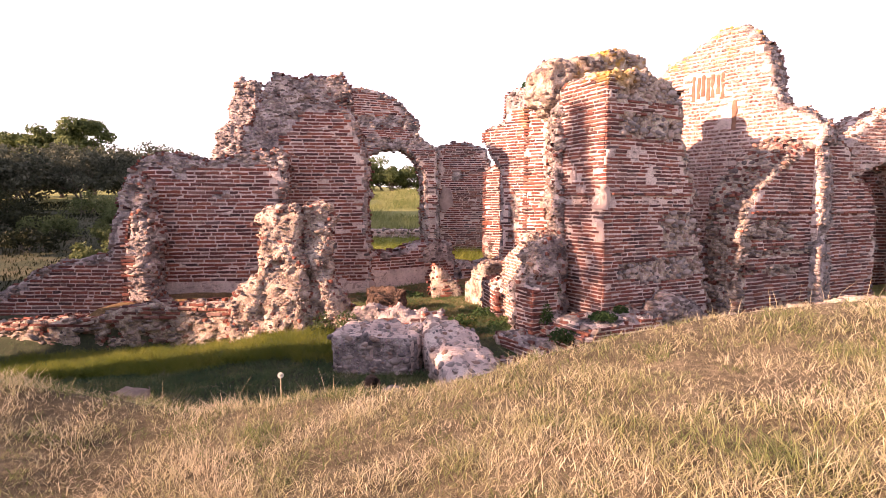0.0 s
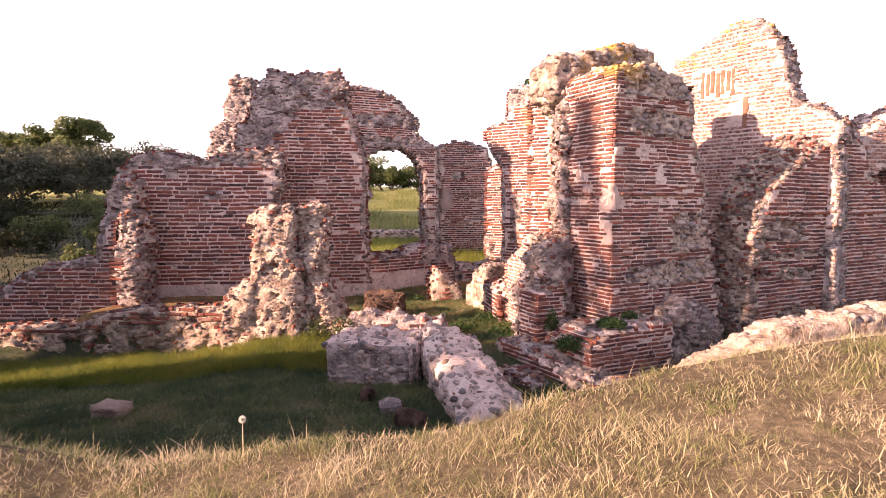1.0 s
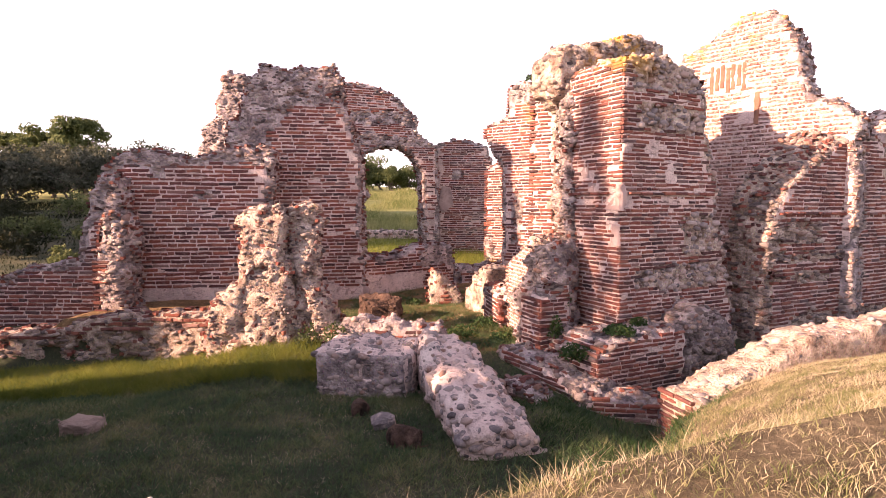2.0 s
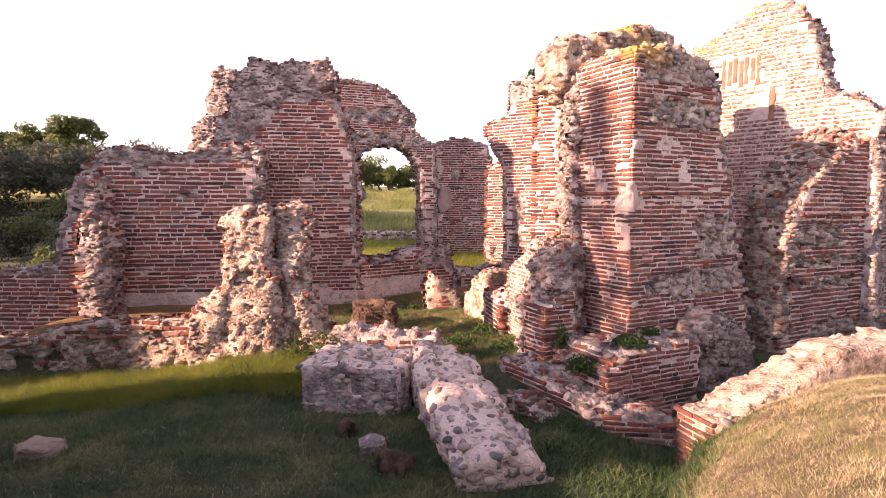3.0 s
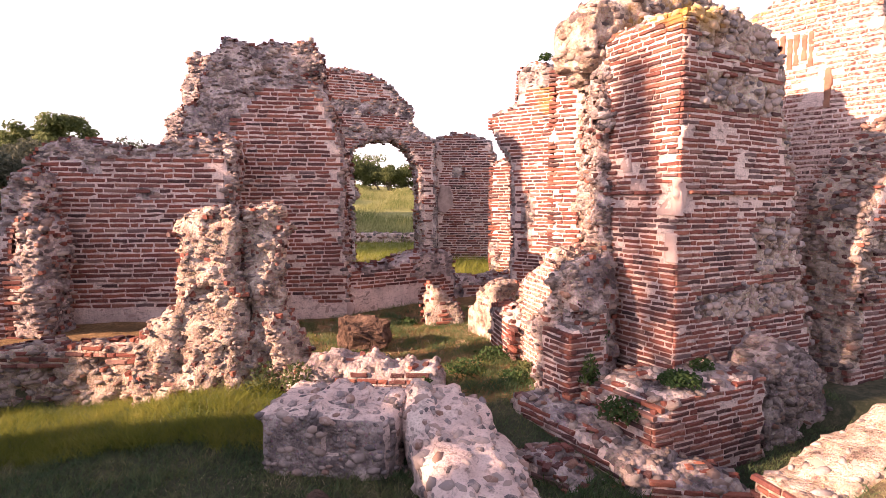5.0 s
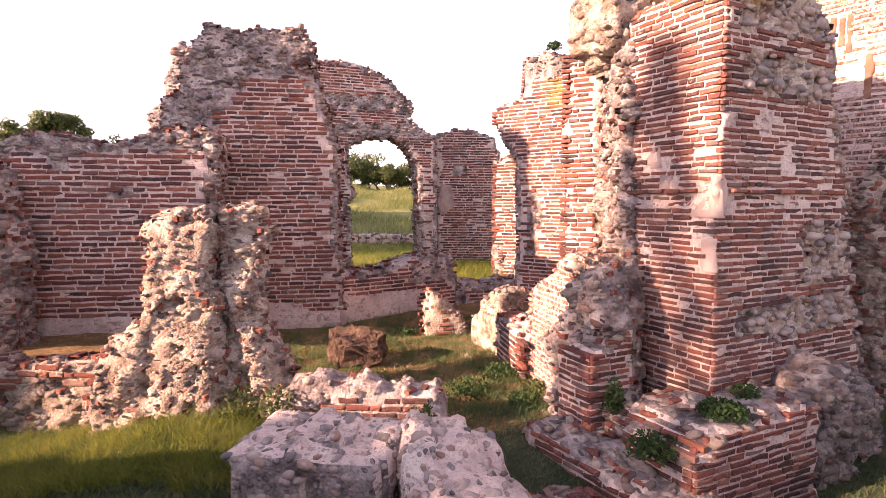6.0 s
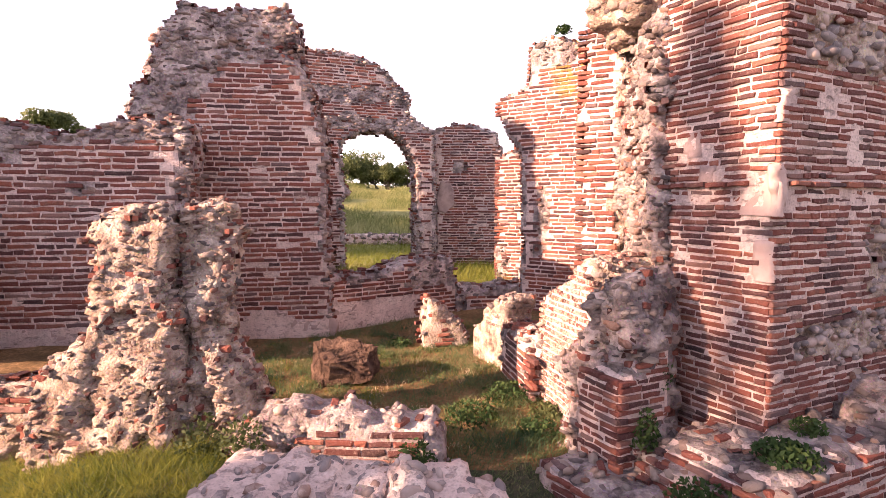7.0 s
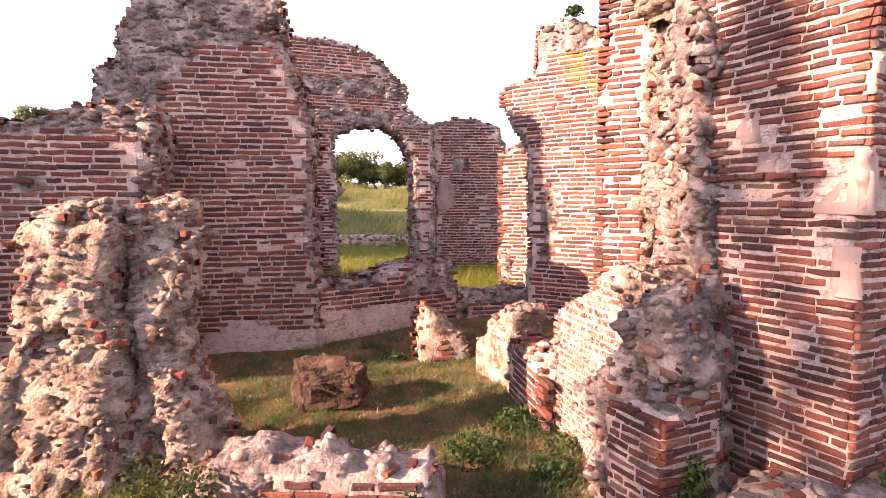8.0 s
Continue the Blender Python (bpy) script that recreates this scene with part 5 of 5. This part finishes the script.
def clumps(name, n, x0, x1, y0, y1, each, reach, tall, width, material, label, keep=None):
    """Tufts: blades that stand together and lean outwards from a common root."""
    cx, cy = scatter(n, x0, x1, y0, y1, keep)
    size = rng.uniform(0.5, 1.3, len(cx))
    who = np.repeat(np.arange(len(cx)), each)
    a = rng.uniform(0, 2 * math.pi, len(who))
    r = reach * size[who] * rng.random(len(who)) ** 0.7
    x, y = cx[who] + np.cos(a) * r, cy[who] + np.sin(a) * r
    h = np.clip(tall * size[who] * rng.uniform(0.35, 1.15, len(who)), 0.01, 1)
    blades(name, x, y, turf(x, y), h, rng.uniform(0.6, 1.2, len(who)) * width, h * rng.uniform(0.3, 1.2, len(who)), material, label, (0.05, 0.0))


def on_bank(x, y):
    return ground(x, y) > 0.25


def in_court(x, y):
    return ground(x, y) < 0.12


clumps("bank_tufts", 3500, -3.6, 5.5, 0.6, 6.0, 46, 0.05, 0.046, 0.0022, DRY_GREEN, "green tufts among the dry grass", on_bank)
clumps("straw_tufts", 1500, -3.6, 5.5, 0.6, 6.0, 44, 0.05, 0.032, 0.0017, STRAW, "pale dry tufts on the bank", on_bank)
clumps("court_tufts", 900, -7.5, 0.4, 4.2, 9.2, 34, 0.10, 0.10, 0.007, GREEN, "taller tufts in the court", in_court)
clumps("trench_weeds", 160, 0.9, 3.2, 5.4, 7.5, 40, 0.14, 0.12, 0.009, WEED, "dark weeds in the trench", in_court)
clumps("dry_tufts", 260, -5.5, 0.2, 4.6, 7.6, 30, 0.16, 0.05, 0.005, STRAW, "dry yellow patches in the court grass", in_court)
# longer grass in a brighter colour, which paints the strip the sun reaches
clumps("edge_grass", 1700, -7.2, -1.3, 8.0, 9.5, 44, 0.10, 0.20, 0.006, FRESH, "long grass along the footing wall, brightened as a sunlit strip", in_court)
clumps("floor_tufts", 700, -2.6, 1.7, 9.4, 14.2, 46, 0.13, 0.12, 0.007, GREEN, "low green tufts on the earth floor")
clumps("floor_fresh_tufts", 420, -2.6, 1.7, 9.4, 14.2, 40, 0.12, 0.075, 0.006, FRESH, "yellow-green tufts on the earth floor", lambda x, y: patchy(x, y, 0.9, 11) > 0.0)
clumps("floor_dry_tufts", 110, -2.4, 1.6, 9.4, 13.6, 34, 0.12, 0.06, 0.006, STRAW, "dry tufts on the earth floor")
bank_grass()
court_grass()
floor_grass()
meadow_grass()


# ---- weeds on the masonry ----
def weed(place, spread, count, label, leaf=0.028, height=0.12, material=None):
    d = rng.normal(0, 1, (count, 3))
    d /= np.linalg.norm(d, axis=1)[:, None]
    c = d * rng.random(count)[:, None] ** 0.4 * np.array([spread, spread, height])
    c[:, 2] = np.abs(c[:, 2])
    a = rng.normal(0, 1, (count, 3))
    a /= np.linalg.norm(a, axis=1)[:, None]
    b = np.cross(a, rng.normal(0, 1, (count, 3)))
    b /= np.linalg.norm(b, axis=1)[:, None]
    s = leaf * rng.uniform(0.5, 1.2, count)[:, None]
    v = np.stack([c - a * s, c + b * s * 0.5, c + a * s, c - b * s * 0.5], 1).reshape(-1, 3)
    ob = new("weed", None)
    ob.location = place
    leaves = under(new("foliage", mesh_of("foliage", v, np.arange(count * 4).reshape(-1, 4), material or WEED)), ob)
    tagged(leaves, kind="stuff")
    return tagged(ob, label, "plant")


weed((2.35, 8.15, 0.52), 0.22, 700, "leafy green weed on the plinth")
weed((1.75, 8.05, 0.22), 0.24, 600, "green weed on the low platform", height=0.2)
weed((1.62, 8.75, 0.35), 0.12, 350, "weed growing at the foot of the stub", height=0.3)
weed((2.72, 8.5, 0.55), 0.12, 220, "small dark weed beside the pier")
weed((-0.15, 8.75, 0.1), 0.18, 420, "green weed at the end of the low wall", height=0.3)
weed((-1.55, 8.85, 0.25), 0.2, 300, "yellow-green weed on the low wall", height=0.3, material=LEAF_FRESH)
weed((-2.55, 9.65, 0.2), 0.2, 300, "yellow-green weed at the foot of the pillar", height=0.3, material=LEAF_FRESH)
weed((0.35, 10.0, 0.05), 0.3, 500, "spiky green weed on the earth floor", height=0.2)


weed((0.75, 10.6, 0.05), 0.3, 450, "dark green weed on the shaded earth floor", leaf=0.03, height=0.22)
weed((0.95, 9.7, 0.02), 0.22, 350, "dark green weed beside the torn wall stub", leaf=0.03, height=0.18)
weed((1.82, 8.92, 0.75), 0.08, 160, "trailing weed in the corner of the pier", leaf=0.022, height=0.3)
weed((2.15, 14.55, 5.2), 0.16, 160, "dark tuft growing on top of the wall", leaf=0.04, height=0.12)
weed((-0.6, 13.0, 0.05), 0.2, 240, "small weed at the foot of the sill wall", leaf=0.03, height=0.12)
weed((1.15, 10.2, 0.04), 0.2, 300, "yellow-green weed below the sunlit wall", leaf=0.03, height=0.12, material=LEAF_FRESH)
weed((-2.0, 9.15, 0.1), 0.22, 340, "yellow-green weed beside the pillar", leaf=0.03, height=0.35, material=LEAF_FRESH)


def dandelion(x, y, tall):
    """A stalk with a round seed head."""
    top = new("dandelion", None)
    top.location = (x, y, float(turf(np.array([x]), np.array([y]))[0]))
    tagged(top, "white dandelion seed head on a thin stalk", "flower")
    bm = bmesh.new()
    bmesh.ops.create_cone(bm, segments=6, radius1=0.0022, radius2=0.0014, depth=tall + 0.02, cap_ends=True, matrix=Matrix.Translation((0, 0, tall / 2 - 0.01)))
    me = bpy.data.meshes.new("stalk")
    bm.to_mesh(me)
    bm.free()
    me.materials.append(STRAW)
    under(new("stalk", me), top)
    d = rng.normal(0, 1, (160, 3))
    d /= np.linalg.norm(d, axis=1)[:, None]
    e = np.cross(d, rng.normal(0, 1, (160, 3)))
    e /= np.linalg.norm(e, axis=1)[:, None]
    tip = d * 0.011 + np.array([0, 0, tall])
    v = np.stack([np.tile([0, 0, tall], (160, 1)), tip + e * 0.003, tip - e * 0.003], 1).reshape(-1, 3)
    under(new("seed_head", mesh_of("seed_head", v, np.arange(480).reshape(-1, 3), SEED)), top)


dandelion(-0.59, 2.0, 0.11)


# ---- trees ----
def tree(place, height, spread, label, leaves, material, leaf=0.16, trunks=1, low=0.35, group=""):
    """Trunk and limbs that taper, and a crown of many leaves gathered in uneven clumps."""
    top = new("tree", None)
    top.location = place
    tagged(top, label, "tree", group)

    def limb(name, a, b, r0, r1):
        bm = bmesh.new()
        d = (b - a).normalized()
        s = d.orthogonal().normalized()
        w = d.cross(s)
        rings = []
        for q, r in ((0, r0), (0.5, (r0 + r1) / 2), (1, r1)):
            c = a.lerp(b, q) + s * (0.08 * math.sin(q * 3.1) * (b - a).length * 0.6)
            rings.append([bm.verts.new(c + (s * math.cos(t) + w * math.sin(t)) * r) for t in np.linspace(0, 2 * math.pi, 8)[:-1]])
        for p, q in zip(rings, rings[1:]):
            for i in range(7):
                bm.faces.new((p[i], p[(i + 1) % 7], q[(i + 1) % 7], q[i]))
        me = bpy.data.meshes.new(name)
        bm.to_mesh(me)
        bm.free()
        me.materials.append(BARK)
        under(new(name, me), top)

    hubs = []
    for k in range(trunks):
        foot = Vector((rng.normal(0, 0.12) * (trunks > 1), rng.normal(0, 0.12) * (trunks > 1), -0.15))
        fork = Vector((rng.normal(0, 0.25), rng.normal(0, 0.25), height * low))
        limb("trunk", foot, fork, height * 0.03, height * 0.02)
        for _ in range(4):
            a = rng.uniform(0, 2 * math.pi)
            end = fork + Vector((math.cos(a) * spread * 0.55, math.sin(a) * spread * 0.55, height * rng.uniform(0.18, 0.45)))
            limb("limb", fork, end, height * 0.016, height * 0.005)
            hubs.append(end)
    centres = []
    for _ in range(26):
        h = hubs[int(rng.integers(len(hubs)))]
        centres.append([h.x + rng.normal(0, spread * 0.32), h.y + rng.normal(0, spread * 0.32), np.clip(h.z + rng.normal(0.08, 0.16) * height, height * low, height)])
    centres = np.array(centres)
    who = rng.integers(0, len(centres), leaves)
    d = rng.normal(0, 1, (leaves, 3))
    d /= np.linalg.norm(d, axis=1)[:, None]
    c = centres[who] + d * (rng.random(leaves)[:, None] ** 0.45) * spread * 0.34 * np.array([1, 1, 0.7])
    a = rng.normal(0, 1, (leaves, 3))
    a /= np.linalg.norm(a, axis=1)[:, None]
    b = np.cross(a, rng.normal(0, 1, (leaves, 3)))
    b /= np.linalg.norm(b, axis=1)[:, None]
    s = leaf * rng.uniform(0.5, 1.1, leaves)[:, None]
    v = np.stack([c - a * s, c + b * s * 0.45, c + a * s, c - b * s * 0.45], 1).reshape(-1, 3)
    under(new("crown", mesh_of("crown", v, np.arange(leaves * 4).reshape(-1, 4), material)), top)
    return top


for gx, gy, gh in ((-31, 34, 2.9), (-28.5, 32, 2.7), (-26, 34, 3.0), (-23.6, 32, 2.8), (-21.4, 34, 3.0), (-19, 36, 2.8), (-29.5, 38, 3.3), (-26.5, 39, 3.3), (-23.5, 38, 3.4), (-20.5, 39, 3.2),
                   (-17.5, 40, 2.9), (-33.5, 33, 3.0), (-14.5, 42, 2.8), (-24.8, 29.5, 2.5), (-22.4, 30, 2.5), (-20.2, 31.5, 2.6), (-18.2, 33, 2.5)):
    tree((gx, gy, ground_at(gx, gy)), gh, gh * 0.72, "grey-green olive tree in a dense grove", 4600, LEAF, 0.13, 2, 0.3, "olive trees of the grove")
for gx, gy, gh in ((-38, 56, 5.2), (-34.5, 57, 5.6), (-41, 55, 4.6)):
    tree((gx, gy, ground_at(gx, gy)), gh, gh * 0.5, "taller fresh green tree behind the grove", 4200, LEAF_FRESH, 0.24, 1, 0.4)
for gx, gy, gh in ((-11.5, 63, 3.0), (-9.9, 62, 3.3), (-8.3, 63, 4.0), (-7.0, 64, 3.2), (-5.6, 62, 2.9), (-4.2, 63, 2.8), (-2.8, 63, 2.9), (-1.4, 62, 3.3), (0.2, 64, 3.0), (2, 63, 3.0)):
    tree((gx, gy, ground_at(gx, gy)), gh, gh * 0.62, "dense green bushy tree at the meadow edge", 3800, LEAF_FRESH, 0.16, 2, 0.12, "trees at the meadow edge")


def shrub(place, size, label, material, leaf=0.07):
    """A low dense bush of leafy clumps on short stems."""
    tree(place, size, size * 0.9, label, 1800, material, leaf, 3, 0.12, "shrubs below the grove")


# every other kind of shrub takes the leaf colour darkened for the grove's shade
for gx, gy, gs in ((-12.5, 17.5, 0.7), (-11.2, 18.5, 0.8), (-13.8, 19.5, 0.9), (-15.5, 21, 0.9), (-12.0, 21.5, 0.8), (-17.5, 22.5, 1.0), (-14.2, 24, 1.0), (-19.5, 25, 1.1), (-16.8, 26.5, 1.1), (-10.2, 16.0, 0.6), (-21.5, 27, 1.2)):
    shrub((gx, gy, ground_at(gx, gy)), gs, "low dark green shrub in rough grass", UNDER_SHADE if int(gx * 10) % 2 else LEAF_FRESH)


def shade_tree(place, height, radius, label, leaves):
    """An unseen tall dense tree, added to cast shade: trunk, and a close crown that tapers unevenly to its top."""
    top = new("tree", None)
    top.location = place
    tagged(top, label, "tree", "tall trees beside the court")
    bm = bmesh.new()
    bmesh.ops.create_cone(bm, segments=9, radius1=radius * 0.22, radius2=radius * 0.05, depth=height * 0.95, cap_ends=True, matrix=Matrix.Translation((0, 0, height * 0.475 - 0.2)))
    me = bpy.data.meshes.new("trunk")
    bm.to_mesh(me)
    bm.free()
    me.materials.append(BARK)
    under(new("trunk", me), top)
    z = height * (0.06 + 0.94 * rng.random(leaves) ** 0.9)
    a = rng.uniform(0, 2 * math.pi, leaves)
    lump = 1 + 0.3 * vnoise(np.stack([np.cos(a), np.sin(a), z * 0.6], 1), 1.6, height)
    r = radius * lump * np.minimum(1, 2.2 * (1 - z / height) ** 0.5 + 0.1) * rng.random(leaves) ** 0.4
    c = np.stack([np.cos(a) * r, np.sin(a) * r, z], 1)
    d = rng.normal(0, 1, (leaves, 3))
    d /= np.linalg.norm(d, axis=1)[:, None]
    b = np.cross(d, rng.normal(0, 1, (leaves, 3)))
    b /= np.linalg.norm(b, axis=1)[:, None]
    s = rng.uniform(0.12, 0.26, leaves)[:, None]
    v = np.stack([c - d * s, c + b * s * 0.5, c + d * s, c - b * s * 0.5], 1).reshape(-1, 3)
    under(new("crown", mesh_of("crown", v, np.arange(leaves * 4).reshape(-1, 4), LEAF)), top)


# unseen trees added to shade the court and walls: y0 is where each one's shadow line crosses x = 0, z0 how high the
# shadow reaches there
for x, y0, radius, z0, leaves in ((-20.0, 8.42, 0.5, 0.5, 5200), (-20.5, 7.45, 0.55, 0.4, 6000), (-22.5, 8.3, 0.55, 4.7, 800), (-23.0, 7.4, 0.5, 3.3, 700), (-19.0, 9.3, 0.5, -1.3, 5000), (-20.0, 6.2, 0.6, 0.95, 8000), (-18.0, 9.95, 0.45, -1.5, 5500), (-16.0, 13.9, 0.5, 1.6, 5000), (-16.5, 14.8, 0.55, 4.2, 6000), (-17.5, 12.05, 0.45, -0.9, 4000), (-21.0, 16.2, 0.9, 0.6, 7000), (-22.0, 18.0, 0.9, 0.6, 7000),
                                   (-30.0, 25.0, 2.2, 2.0, 9000), (-31.0, 29.0, 2.4, 2.0, 9000), (-32.0, 33.5, 2.4, 2.0, 9000), (-33.0, 38.0, 2.5, 2.0, 9000)):
    y = y0 + x * SUN_TRAVEL.y / SUN_TRAVEL.x
    base = ground_at(x, y)
    high = z0 - x / SUN_TRAVEL.x * math.tan(radians(SUN_ELEVATION))
    shade_tree((x, y, base), high - base, radius, "unseen tall dense dark green tree added to shade the court", leaves)

finish_pieces()
